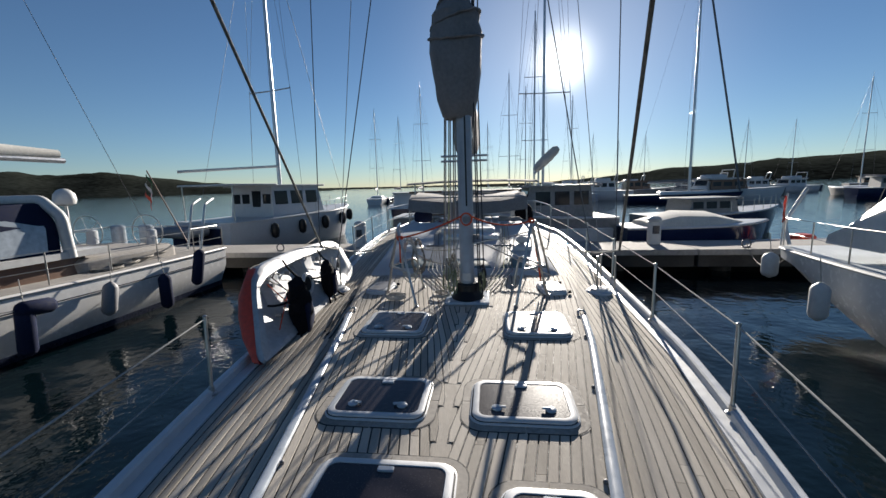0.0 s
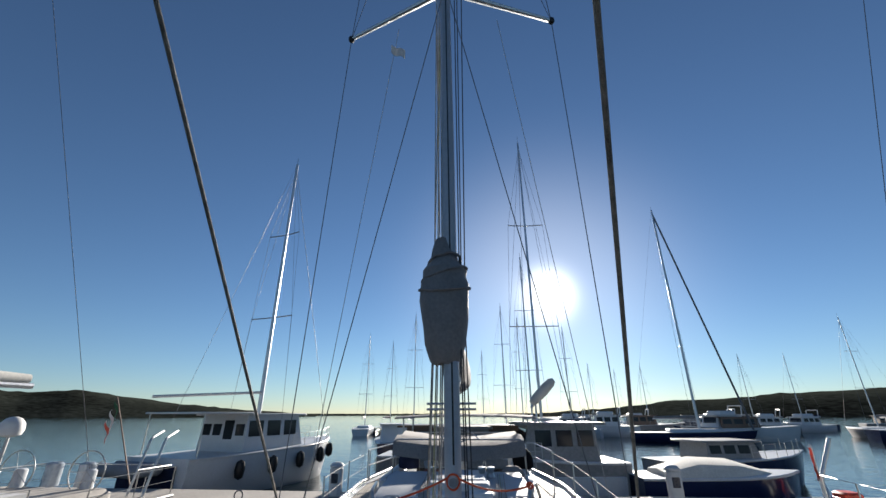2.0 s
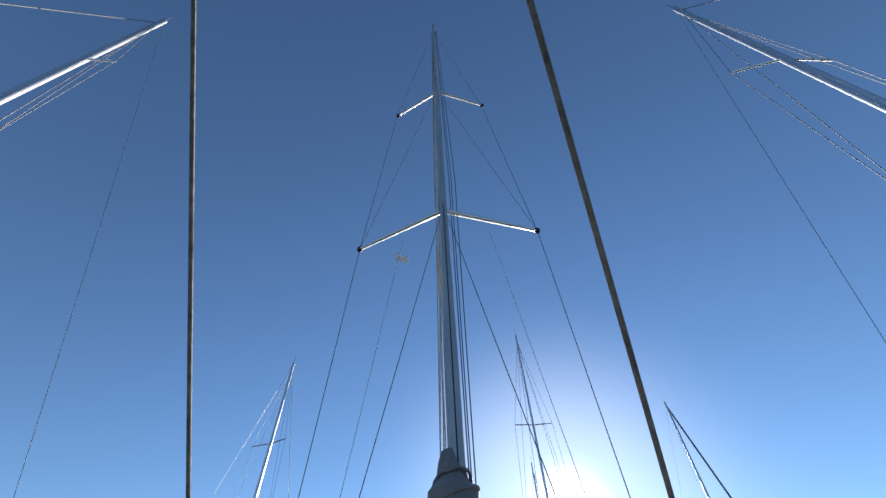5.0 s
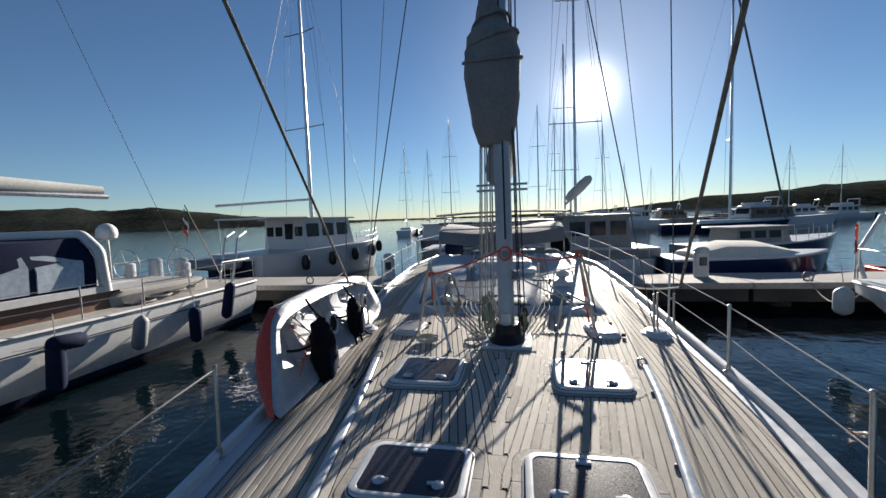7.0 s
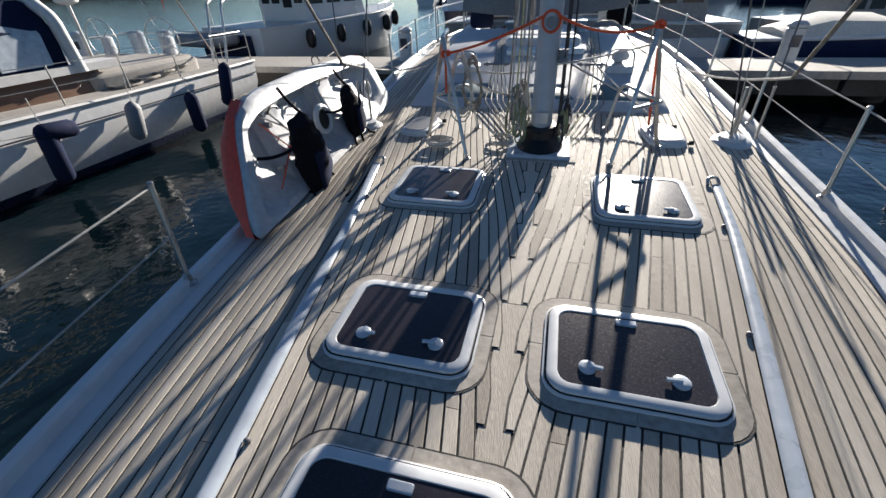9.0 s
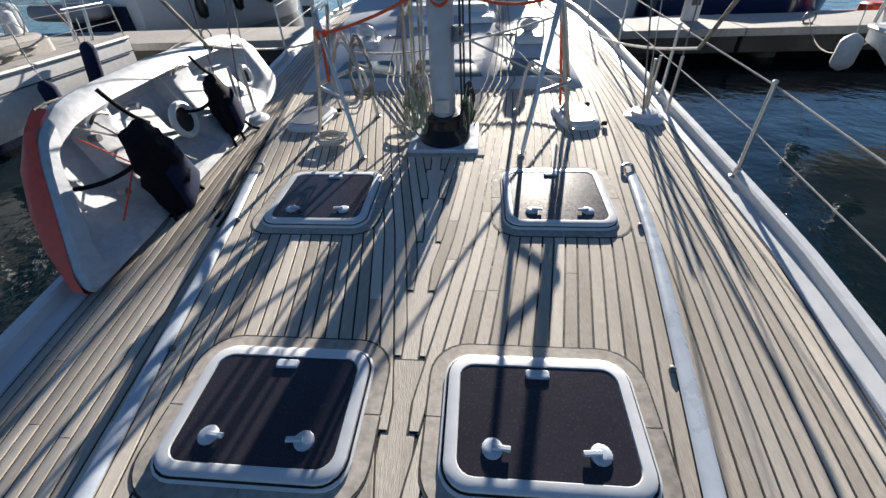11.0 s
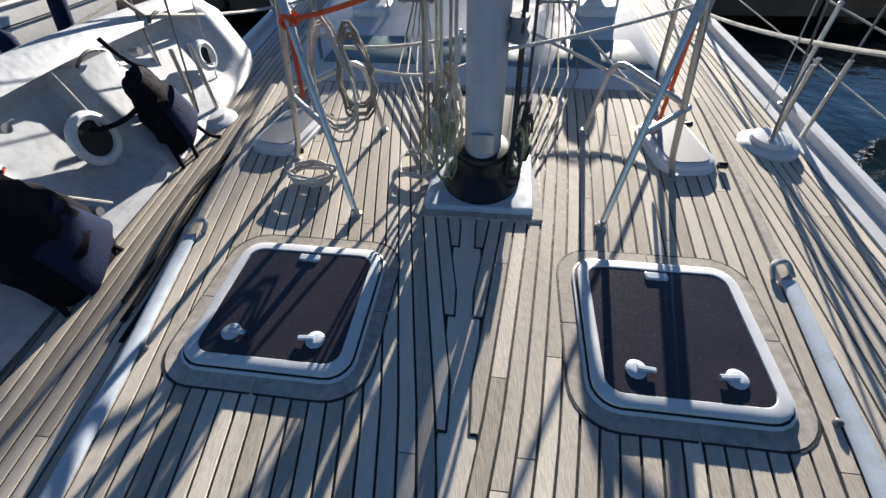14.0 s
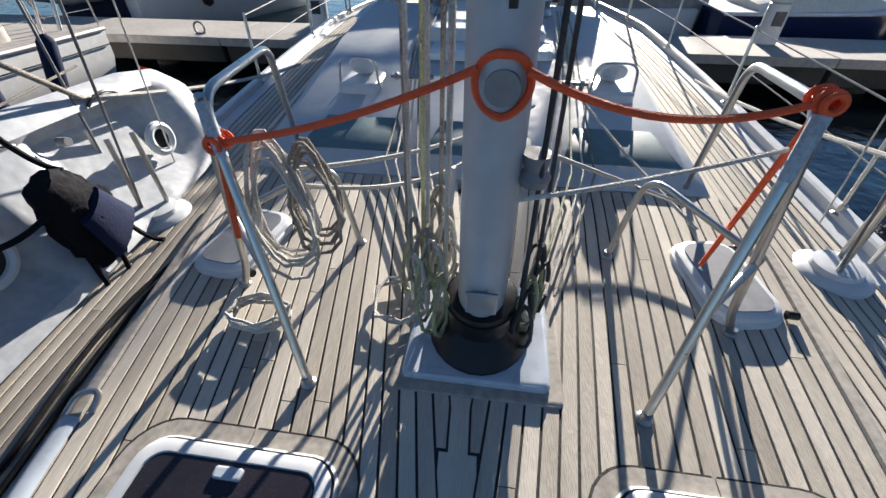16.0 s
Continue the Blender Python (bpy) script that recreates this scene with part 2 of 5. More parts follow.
def hills(name, keys, dist, depth, label):
    rows = []
    azs = np.linspace(keys[0][0], keys[-1][0], 160)
    el = np.interp(azs, [k[0] for k in keys], [k[1] for k in keys])
    for fall, reach in ((0.0, 0.0), (0.35, 0.15), (0.75, 0.4), (1.0, 0.7), (0.0, 1.0)):
        row = []
        for a, e in zip(azs, el):
            r = dist + depth * reach
            h = (dist + depth * 0.7) * math.tan(radians(max(e, 0.0))) * fall
            h *= 1 + 0.10 * noise.noise((a * 0.25, reach * 3, 3)) + 0.04 * noise.noise((a * 1.7, reach * 5, 7))
            h += fall * 2.5 * noise.noise((a * 6, reach * 9, 1))
            row.append((r * math.sin(radians(a)), r * math.cos(radians(a)), SEA - 0.5 + h))
        rows.append(row)
    return solid(name, Geo().sheet(rows), HILL, label, "hill", at=LEVEL, kind="structure")


hills("backdrop_hills_west", [(-130, 2), (-90, 3), (-70, 2.6), (-62, 2.0), (-57, 2.5), (-53, 2.6), (-50, 2.1), (-46.5, 2.6), (-43, 2.2), (-38, 1.5), (-33, 1.0), (-28, 0.6), (-22, 0.25)], 1100, 600, "dark wooded hills across the bay")
hills("backdrop_hills_east", [(-2, 0.2), (6, 0.3), (10, 0.6), (15, 0.9), (22, 1.7), (26, 1.7), (30, 2.1), (36, 2.3), (45, 2.6), (60, 3), (110, 3), (130, 1)], 700, 500, "low dark wooded ridge behind the marina")
hills("backdrop_shore", [(-40, 0.25), (-25, 0.3), (-15, 0.22), (5, 0.25), (12, 0.2)], 3000, 500, "thin distant shoreline on the horizon")

# ---- the yacht underfoot ----
ys = [(-2.4 + 15.2 * i / 76) for i in range(77)]
yacht = thing("sailing_yacht", (0, 5, SEA), "white sailing yacht with a weathered teak deck", "yacht")
hull = Geo()
hull.rings([[(mid(y) - half(y), y, -0.14), (mid(y) - half(y) * 0.97, y, -0.7), (mid(y) - half(y) * 0.8, y, -1.6), (mid(y) + half(y) * 0.8, y, -1.6), (mid(y) + half(y) * 0.97, y, -0.7), (mid(y) + half(y), y, -0.14)] for y in ys])
part("hull", hull, GEL, yacht)
deck = Geo()
deck.rings([[(mid(y) - half(y) + 0.01, y, -0.1415), (mid(y) - roof(y), y, -0.0715), (mid(y) - roof(y), y, -0.2), (mid(y) + roof(y), y, -0.2), (mid(y) + roof(y), y, -0.0715), (mid(y) + half(y) - 0.01, y, -0.1415)] for y in ys])
deck_ob = part("side_deck", deck, CAULK, yacht)
top = Geo()
ty = [y for y in ys if -0.5 <= y < 6.75]
top.rings([[(mid(y) - roof(y) - 0.015, y, -0.16), (mid(y) - roof(y), y, -0.02), (mid(y) - roof(y) + 0.03, y, -0.0048), (mid(y) + roof(y) - 0.03, y, -0.0048), (mid(y) + roof(y), y, -0.02), (mid(y) + roof(y) + 0.015, y, -0.16)] for y in ty])
roof_ob = part("coachroof", top, CAULK, yacht)
for s in (-1, 1):
    rail = Geo()
    prof_ = ((0.02, -0.20), (0.02, -0.068), (0.006, -0.055), (-0.032, -0.055), (-0.044, -0.066), (-0.048, -0.112), (-0.122, -0.120), (-0.13, -0.145))
    rail.rings([[(mid(y) + s * (half(y) + o), y, z) for o, z in prof_] for y in ys])
    part("toe_rail", rail, GEL, yacht, "white painted bulwark capping")
    side = Geo()
    side.rings([[(mid(y) + s * (roof(y) + 0.022), y, -0.13), (mid(y) + s * (roof(y) + 0.02), y, -0.005), (mid(y) + s * (roof(y) + 0.008), y, 0.004), (mid(y) + s * (roof(y) - 0.025), y, 0.004), (mid(y) + s * (roof(y) - 0.032), y, -0.01)] for y in ty])
    part("coaming_edge", side, TEAK_TRIM, yacht, "grey teak edge board of the coachroof")
    grab = Geo()
    gy = [1.0 + (5.2 - 1.0) * i / 30 for i in range(31)]
    grab.rings([[(mid(y) + s * (roof(y) - 0.005 + 0.029 * math.cos(a)), y, 0.006 + (0.013 if 0 < i < 30 else 0.006) * math.sin(a)) for a in (2 * math.pi * k / 10 for k in range(10))] for i, y in enumerate(gy)])
    track = part("sheet_track", grab, GEL_BLUE, yacht, "pale blue-grey rounded rail along the roof edge")
    for y in (1.5, 2.3, 3.1, 3.9, 4.7):
        part("track_bolt", Geo().lathe((mid(y) + s * (roof(y) - 0.045), y, 0.0), [(0.011, 0), (0.011, 0.014), (0.005, 0.018)], 8), WIRE, track)
    xe = mid(5.22) + s * (roof(5.22) - 0.02)
    part("end_stop", Geo().tube(bend([(xe - 0.035, 5.20, 0.004), (xe - 0.03, 5.26, 0.028), (xe + 0.03, 5.28, 0.028), (xe + 0.035, 5.22, 0.004)]), 0.010, 8), STEEL, track, "steel end stop")

# windscreen slope and deckhouse
hs = [(6.68, 0.0), (6.80, 0.05), (7.3, 0.139), (8.2, 0.30), (8.8, 0.335), (9.6, 0.34), (9.75, 0.0)]
house = Geo()
house.rings([[(mid(y) - 1.30, y, -0.15), (mid(y) - 1.27 + 0.10 * h, y, h * 0.6), (mid(y) - 1.18 + 0.15 * h, y, h), (mid(y) + 1.12 - 0.15 * h, y, h), (mid(y) + 1.20 - 0.10 * h, y, h * 0.6), (mid(y) + 1.23, y, -0.15)] for y, h in hs])
part("deckhouse", house, HOUSE, yacht, "pale grey sloping deckhouse front")
for x0, x1 in ((-1.03, -0.40), (-0.30, 0.36), (0.48, 1.10)):
    g = Geo()
    def on(x, y, up):
        return (x + mid(y), y, 0.05 + (y - 6.80) * 0.178 + up)
    g.rings([[on(x0 + k, 6.84 + k2, u), on(x1 - k, 6.84 + k2, u), on(x1 - k - 0.09, 7.16 - k2, u), on(x0 + k + 0.09, 7.16 - k2, u)] for k, k2, u in ((0, 0, -0.02), (0, 0, 0.006), (0.012, 0.01, 0.010))])
    part("windscreen_pane", g, SCREEN_BLUE, yacht, "dark blue-green windscreen pane")


# ---- deck planks ----
def plank(edge_a, edge_b, y0, y1, z, parent, mat, n=18, slope=0.0):
    g = Geo()
    rows = []
    for i in range(n + 1):
        y = y0 + (y1 - y0) * i / n
        a, b = edge_a(y), edge_b(y)
        za, zb = z(a, y), z(b, y)
        e = 0.0015 if a < b else -0.0015
        rows.append([(a, y, za - 0.008), (a, y, za - 0.0012), (a + e, y, za), (b - e, y, zb), (b, y, zb - 0.0012), (b, y, zb - 0.008)])
    g.rings(rows)
    return part("plank", g, mat, parent)


PW, GAP, KING = 0.0445, 0.0077, 0.030


def flat(a, y):
    return 0.0


def side_z(a, y):
    u = (abs(a - mid(y)) - roof(y)) / max(0.05, half(y) - roof(y))
    return -0.07 - 0.07 * max(0.0, min(1.0, u)) + 0.002


rnd = random.Random(4)
for s in (-1, 1):
    i = 0
    while True:
        o = 0.036 + i * (PW + GAP)
        yy = [0.2 + 6.46 * k / 120 for k in range(121)]
        ok = [y for y in yy if roof(y) - o > KING + 0.024]
        if not ok or ok[0] > 6.3:
            break
        cut = [ok[0]] + sorted(rnd.uniform(ok[0] + 0.4, 6.3) for _ in range(2 if ok[0] < 3.5 else 1)) + [6.665]
        # a caulked seam round the nibbed end, laid into the king plank
        clear = [y for y in yy if roof(y) - o - PW > KING + 0.03]
        if clear and clear[0] < 6.6 and ok[0] > 0.25:
            plank(lambda y, o=o: mid(y) + s * (roof(y) - o + 0.005), lambda y, o=o: mid(y) + s * max(roof(y) - o - PW - 0.006, KING - 0.003), ok[0] - 0.007, clear[0], lambda x, y: -0.002, roof_ob, CAULK).name = "caulk_seam"
        for p, q in zip(cut, cut[1:]):
            plank(lambda y, o=o: mid(y) + s * (roof(y) - o), lambda y, o=o: mid(y) + s * max(roof(y) - o - PW, KING + 0.004), p + 0.0015, q - 0.0015, flat, roof_ob, TEAK)
        i += 1
    i = 0
    while i < 18:
        o = 0.136 + i * (PW + GAP)
        ok = [y for y in (0.2 + 11.0 * k / 120 for k in range(121)) if half(y) - o > roof(y) + 0.045]
        if len(ok) < 8:
            break
        cut = [ok[0]] + sorted(rnd.uniform(ok[0] + 0.5, ok[-1]) for _ in range(3)) + [ok[-1]]
        for p, q in zip(cut, cut[1:]):
            plank(lambda y, o=o: mid(y) + s * (half(y) - o), lambda y, o=o: mid(y) + s * max(half(y) - o - PW, roof(y) + 0.026), p + 0.0015, q - 0.0015, side_z, deck_ob, TEAK)
        i += 1
for a, b in ((0.2, 2.2), (2.2, 3.9), (3.9, 5.46)):
    # the broad centre board, into which the deck planks are nibbed
    plank(lambda y: mid(y) - KING - 0.022, lambda y: mid(y) + KING + 0.022, a + 0.002, b - 0.002, lambda x, y: -0.0035, roof_ob, TEAK, 20).name = "king_plank"


# ---- deck hatches ----
def hatch(x0, x1, y0, y1, group="", handles=True, label="smoked acrylic deck hatch in a white frame, closed", trim=True):
    """x0..x1, y0..y1: the pane."""
    cx, cy, w, d = (x0 + x1) / 2, (y0 + y1) / 2, x1 - x0, y1 - y0
    h = thing("deck_hatch", (cx, cy, 0.0), label, "deck hatch", group)
    if trim:
        for sx, sy in ((-1, -1), (1, -1), (-1, 1), (1, 1)):
            R, r = 0.13, 0.07
            ox, oy = w / 2 + 0.10, d / 2 + 0.10
            pts_o, pts_i = [], []
            for k in range(7):
                a = radians(90 * k / 6)
                pts_o.append((cx + sx * (ox - R + R * math.cos(a)), cy + sy * (oy - R + R * math.sin(a))))
                pts_i.append((cx + sx * (ox - R + (R - 0.06) * math.cos(a)), cy + sy * (oy - R + (R - 0.06) * math.sin(a))))
            pts_o = [(pts_o[0][0], cy + sy * 0.002)] + pts_o + [(cx + sx * 0.002, pts_o[-1][1])]
            pts_i = [(pts_i[0][0], cy + sy * 0.002)] + pts_i + [(cx + sx * 0.002, pts_i[-1][1])]
            g = Geo()
            g.rings([[(o[0], o[1], -0.004), (o[0], o[1], 0.004), (i[0], i[1], 0.004), (i[0], i[1], -0.004)] for o, i in zip(pts_o, pts_i)])
            part("margin_board", g, TEAK_TRIM, h, "grey curved teak margin board")
            g = Geo()
            g.rings([[(o[0] + sx * 0.006, o[1] + sy * 0.006, -0.004), (o[0] + sx * 0.006, o[1] + sy * 0.006, 0.0025), (o[0], o[1], 0.0025), (o[0], o[1], -0.004)] for o in pts_o])
            part("caulk_line", g, CAULK, h, "black caulking line")
    def ring(k, z, r):
        o = []
        for sx, sy, a0 in ((1, 1, 0), (-1, 1, 90), (-1, -1, 180), (1, -1, 270)):
            for st in range(6):
                a = radians(a0 + st * 18)
                o.append((cx + sx * (w / 2 + k - r) + r * math.cos(a), cy + sy * (d / 2 + k - r) + r * math.sin(a), z))
        return o
    g = Geo()
    g.rings([ring(0.052, 0.0, 0.085), ring(0.052, 0.014, 0.085), ring(0.044, 0.019, 0.08), ring(0.040, 0.021, 0.078)], caps=False)
    g.rings([ring(0.038, 0.018, 0.075), ring(0.037, 0.036, 0.072), ring(0.028, 0.042, 0.064), ring(0.003, 0.042, 0.05), ring(0.0, 0.036, 0.048), ring(0.0, 0.028, 0.048)], caps=False)
    part("frame", g, GEL, h)
    g = Geo()
    g.rings([ring(0.045, 0.0205, 0.08), ring(0.036, 0.0215, 0.075)], caps=False)
    part("seal", g, RUBBER, h, "thin black seal")
    part("pane", Geo().rings([ring(0.0, 0.028, 0.048), ring(-0.001, 0.038, 0.047)]), SMOKED, h, "smoked acrylic pane")
    if handles:
        for fx in (0.2, 0.8):
            px, py = x0 + w * fx, y0 + 0.075
            k = part("handle", Geo().lathe((px, py, 0.037), [(0.030, 0), (0.030, 0.010), (0.024, 0.016), (0.012, 0.018)], 16), GEL_BLUE, h, "round grey plastic handle base")
            part("lever", Geo().tube([(px, py, 0.058), (px + (0.05 if fx < 0.5 else -0.05), py - 0.004, 0.057)], 0.009, 6), GEL_BLUE, k)
        part("hinge", Geo().box((cx, y1 - 0.03, 0.044), (0.075, 0.03, 0.014), 0.006), GEL_BLUE, h)
    h.matrix_world = h.matrix_world @ Matrix.Diagonal((1, 1, 0.72, 1))
    return h


hatch(-0.655, -0.165, 3.51, 3.87, "foredeck hatches")
hatch(0.182, 0.680, 3.52, 3.87, "foredeck hatches")
hatch(-0.84, -0.375, 4.70, 5.14, "foredeck hatches")
hatch(0.405, 0.862, 4.71, 5.18, "foredeck hatches")
hatch(-0.50, 0.05, 2.46, 3.10, "foredeck hatches", label="large smoked acrylic deck hatch in a white frame, closed")
hatch(0.34, 0.66, 2.60, 2.98, "foredeck hatches", label="small smoked acrylic deck hatch beside the large one")
GREYLID = material("grey_lid", (0.20, 0.205, 0.22), 0.6, vary=0.1)


def lid(x, y, w, d, rot):
    h = thing("deck_vent", (x, y, 0), "low grey portlight lid with a white rim on the teak", "vent", "portlight lids", at=BOAT)
    m = Matrix.Translation((x, y, 0)) @ pose(0, 0, 0, 0, 0, rot)
    def ring(k, z):
        o = []
        r = 0.07 + k
        for sx, sy, a0 in ((1, 1, 0), (-1, 1, 90), (-1, -1, 180), (1, -1, 270)):
            for st in range(5):
                a = radians(a0 + st * 22.5)
                o.append(m @ Vector((sx * (w / 2 + k - r) + r * math.cos(a), sy * (d / 2 + k - r) + r * math.sin(a), z)))
        return o
    part("rim", Geo().rings([ring(0.03, 0), ring(0.028, 0.015), ring(0.018, 0.02), ring(0.014, 0.035), ring(0, 0.042)]), GEL, h)
    part("cover", Geo().rings([ring(-0.012, 0.035), ring(-0.014, 0.047)]), GREYLID, h, "matt grey cover")
    for q in (-1, 1):
        part("knob", Geo().tube([m @ Vector((w / 2 + 0.02, q * d * 0.45, 0.02)), m @ Vector((w / 2 + 0.055, q * d * 0.47, 0.022))], 0.016, 8), RUBBER, h)


lid(0.92, 6.04, 0.22, 0.40, 8)
lid(-1.05, 6.02, 0.22, 0.38, -8)

# ---- mast ----
MX, MY = -0.005, 5.68
mast = thing("mast", (MX, MY, 0), "grey aluminium mast standing on a painted deck plate", "mast")


def oval(x, y, z, a, b, n=18):
    return [(x + a * math.cos(2 * math.pi * k / n), y + b * math.sin(2 * math.pi * k / n), z) for k in range(n)]


def rake(z):
    return MY + 0.012 * z


part("tube", Geo().rings([oval(MX - 0.004 * z, rake(z), z, 0.076 if z < 5 else 0.060 if z < 13 else 0.045, 0.11, 24) for z in (0.10, 2, 4, 7, 10, 13, 15, 18.2)]), ALU_GREY, mast)
part("sail_track", Geo().tube([(MX + 0.01, rake(1.0) - 0.10, 1.0), (MX - 0.02, rake(7) - 0.10, 7)], 0.012, 6), RUBBER, mast, "dark luff groove")
part("deck_plate", Geo().box((MX, MY, 0.012), (0.46, 0.44, 0.03), 0.02), GEL_BLUE, mast, "pale grey painted plate")
part("plate_margin", Geo().box((MX, MY, -0.001), (0.54, 0.52, 0.012), 0.02), TEAK_TRIM, mast, "grey teak margin")
part("boot", Geo().lathe((MX, MY, 0.02), [(0.19, 0), (0.19, 0.02), (0.165, 0.05), (0.13, 0.09), (0.128, 0.15), (0.12, 0.17), (0.10, 0.175)], 26, 0.9, 1.05), RUBBER, mast, "black rubber mast boot")
part("clamp", Geo().lathe((MX, MY, 0.155), [(0.131, 0), (0.131, 0.02)], 26, 0.9, 1.05), RUBBER, mast)
part("collar", Geo().box((MX, MY - 0.118, 0.27), (0.09, 0.012, 0.08), 0.01), ALU, mast)
part("vent_disc", Geo().tube([(MX + 0.005, MY - 0.085, 0.865), (MX + 0.005, MY - 0.104, 0.865)], 0.036, 18), GREYLID, mast, "oval grey plate")
cov = Geo()
prof = [(1.86, 0.125, 0.15), (1.90, 0.16, 0.19), (2.05, 0.20, 0.24), (2.3, 0.24, 0.28), (2.5, 0.255, 0.29), (2.66, 0.25, 0.28), (2.74, 0.225, 0.25), (2.80, 0.235, 0.26), (2.86, 0.19, 0.22), (2.92, 0.15, 0.19), (3.05, 0.13, 0.17), (3.16, 0.10, 0.14)]
cov.rings([[(MX - 0.07 + a * (1 + 0.10 * noise.noise((k * 0.45, z * 11, 2))) * math.cos(2 * math.pi * k / 28), rake(z) + 0.03 + b * (1 + 0.10 * noise.noise((k * 0.45, z * 11, 5))) * math.sin(2 * math.pi * k / 28), z + 0.02 * noise.noise((k * 0.5, z * 3, 9))) for k in range(28)] for z, a, b in prof])
sc = part("sail_cover", cov, CANVAS, mast, "grey canvas sail cover wrapped round the mast")
for z, a, b in ((2.62, 0.262, 0.295), (2.77, 0.236, 0.262), (2.90, 0.172, 0.21)):
    part("fold", Geo().tube([(MX - 0.07 + a * (1 + 0.05 * noise.noise((k * 0.4, z, 2))) * math.cos(2 * math.pi * k / 28), rake(z) + 0.03 + b * math.sin(2 * math.pi * k / 28), z + 0.07 * math.cos(2 * math.pi * k / 28 + z * 9) + 0.03 * noise.noise((k * 0.5, z * 3, 4))) for k in range(29)], 0.015, 7), CANVAS, sc)
for z, L, yt in ((6.93, 1.56, 6.38), (11.95, 1.11, 6.30)):
    for q in (-1, 1):
        tip = (MX - 0.03 + q * L, yt, z)
        sp = part("spreader", Geo().tube([(MX - 0.03 + q * 0.05, rake(z), z + 0.02), tip], 0.045, 8, 0.03), ALU, mast)
        part("spreader_tip", Geo().lathe((tip[0], tip[1], z - 0.05), [(0.03, 0), (0.05, 0.03), (0.05, 0.07), (0.03, 0.10)], 10), RUBBER, sp, "black tip boot")
part("winch", Geo().lathe((MX + 0.10, MY - 0.03, 0.62), [(0.035, 0), (0.04, 0.02), (0.028, 0.04), (0.035, 0.08)], 14), GREYLID, mast)
part("cleat", Geo().tube([(MX - 0.10, MY - 0.05, 0.55), (MX - 0.09, MY - 0.05, 0.66)], 0.007, 8), ALU, mast)
for z in (1.45, 1.5):
    part("crossbar", Geo().tube([(MX - 0.25, MY + 0.05, z), (MX + 0.22, MY + 0.05, z)], 0.012, 6), ALU, mast)

boom = thing("boom", (0, 5.85, 1.75), "grey boom with a sagging stowed sail bag", "boom")
part("spar", Geo().tube([(0, 5.85, 1.72), (-0.35, 11.9, 1.70)], 0.07, 10), ALU, boom)
bag = Geo()
bag.rings([[(-0.058 * (y - 5.8) + w * math.cos(2 * math.pi * k / 16) * (1 + 0.1 * noise.noise((k, y, 1))), y, 1.72 + hh * 0.75 + hh * math.sin(2 * math.pi * k / 16)) for k in range(16)] for y, w, hh in ((5.95, 0.09, 0.30), (6.6, 0.15, 0.28), (8, 0.20, 0.30), (9.5, 0.26, 0.30), (11.2, 0.28, 0.26), (11.8, 0.18, 0.14))])
part("sail_bag", bag, CANVAS, boom, "grey canvas sail bag")


# ---- standing rigging ----
def wire(name, pts, r, label, mat=WIRE, group="shrouds", cat="rigging", seg=6):
    return solid(name, Geo().tube(pts, r, seg), mat, label, cat, group)


CPL, CPR = (-1.70, 6.28, -0.08), (1.50, 6.28, -0.08)
for cp, q in ((CPL, -1), (CPR, 1)):
    c = thing("chainplate_cover", cp, "round white chainplate cover on the side deck", "deck fitting", "chainplate covers")
    part("rim", Geo().lathe((cp[0], cp[1], cp[2] - 0.03), [(0.15, 0), (0.15, 0.02), (0.13, 0.035), (0.10, 0.04), (0.095, 0.065), (0.06, 0.07)], 24), GEL, c)
    for k in (-1, 1):
        part("turnbuckle", Geo().tube([(cp[0] + q * 0.0 + 0.03 * k, cp[1] + 0.05 * k, cp[2] + 0.03), (cp[0] - q * 0.01 + 0.03 * k, cp[1] + 0.04 * k, cp[2] + 0.42)], 0.012, 8), STEEL, c, "steel turnbuckle")
    t1 = (MX - 0.03 + q * 1.56, 6.38, 6.93)
    t2 = (MX - 0.05 + q * 1.11, 6.30, 11.95)
    cap = (-1.95 if q < 0 else 1.70, 6.36, -0.09)
    part("cap_turnbuckle", Geo().tube([cap, (cap[0] * 0.995, 6.36, 0.32)], 0.012, 8), STEEL, c, "steel turnbuckle at the rail")
    wire("shroud", [cap, t1, t2, (MX - 0.07, rake(17.6), 17.6)], 0.006, "steel cap shroud running to the spreaders")
    wire("shroud", [(cp[0] - 0.03, cp[1] - 0.05, cp[2] + 0.03), (MX - 0.03 + q * 0.06, rake(6.8), 6.8)], 0.006, "steel lower shroud running to the mast")
    wire("shroud", [t1, (MX - 0.05 + q * 0.05, rake(11.9), 11.9)], 0.005, "thin steel diagonal stay between the spreaders")
    wire("shroud", [(cp[0] + q * 0.12, cp[1] + 0.35, cp[2]), (q * 0.75 - 0.05, 6.25, 6.9)], 0.004, "thin signal halyard beside the shroud", ROPE)
HALYARDS = ((-0.13, 5.70, -0.12), (-0.16, 5.78, -0.18), (-0.19, 5.72, -0.14), (-0.22, 5.80, -0.10), (-0.25, 5.74, -0.16), (-0.28, 5.83, -0.09), (-0.145, 5.86, -0.08), (0.13, 5.74, 0.13), (0.17, 5.80, 0.2), (0.115, 5.62, 0.09))
for k, (x, y, xt) in enumerate(HALYARDS):
    # each line runs up beside the mast to its sheave
    mat = (ROPE, ROPE_DARK, ROPE, ROPE_GREEN, ROPE, ROPE_DARK, ROPE)[k] if x < 0 else ROPE_BLACK
    wire("halyard", [(x, y, 0.06), (x * 0.75, y + 0.02, 2.2), (xt, rake(8) + 0.05, 8), (MX - 0.06 + xt * 0.4, rake(17.5), 17.5)], 0.0065, "rope halyard running up the mast" if x < 0 else "dark halyard running up the mast", mat, "halyards", "rope")
fl = Geo()
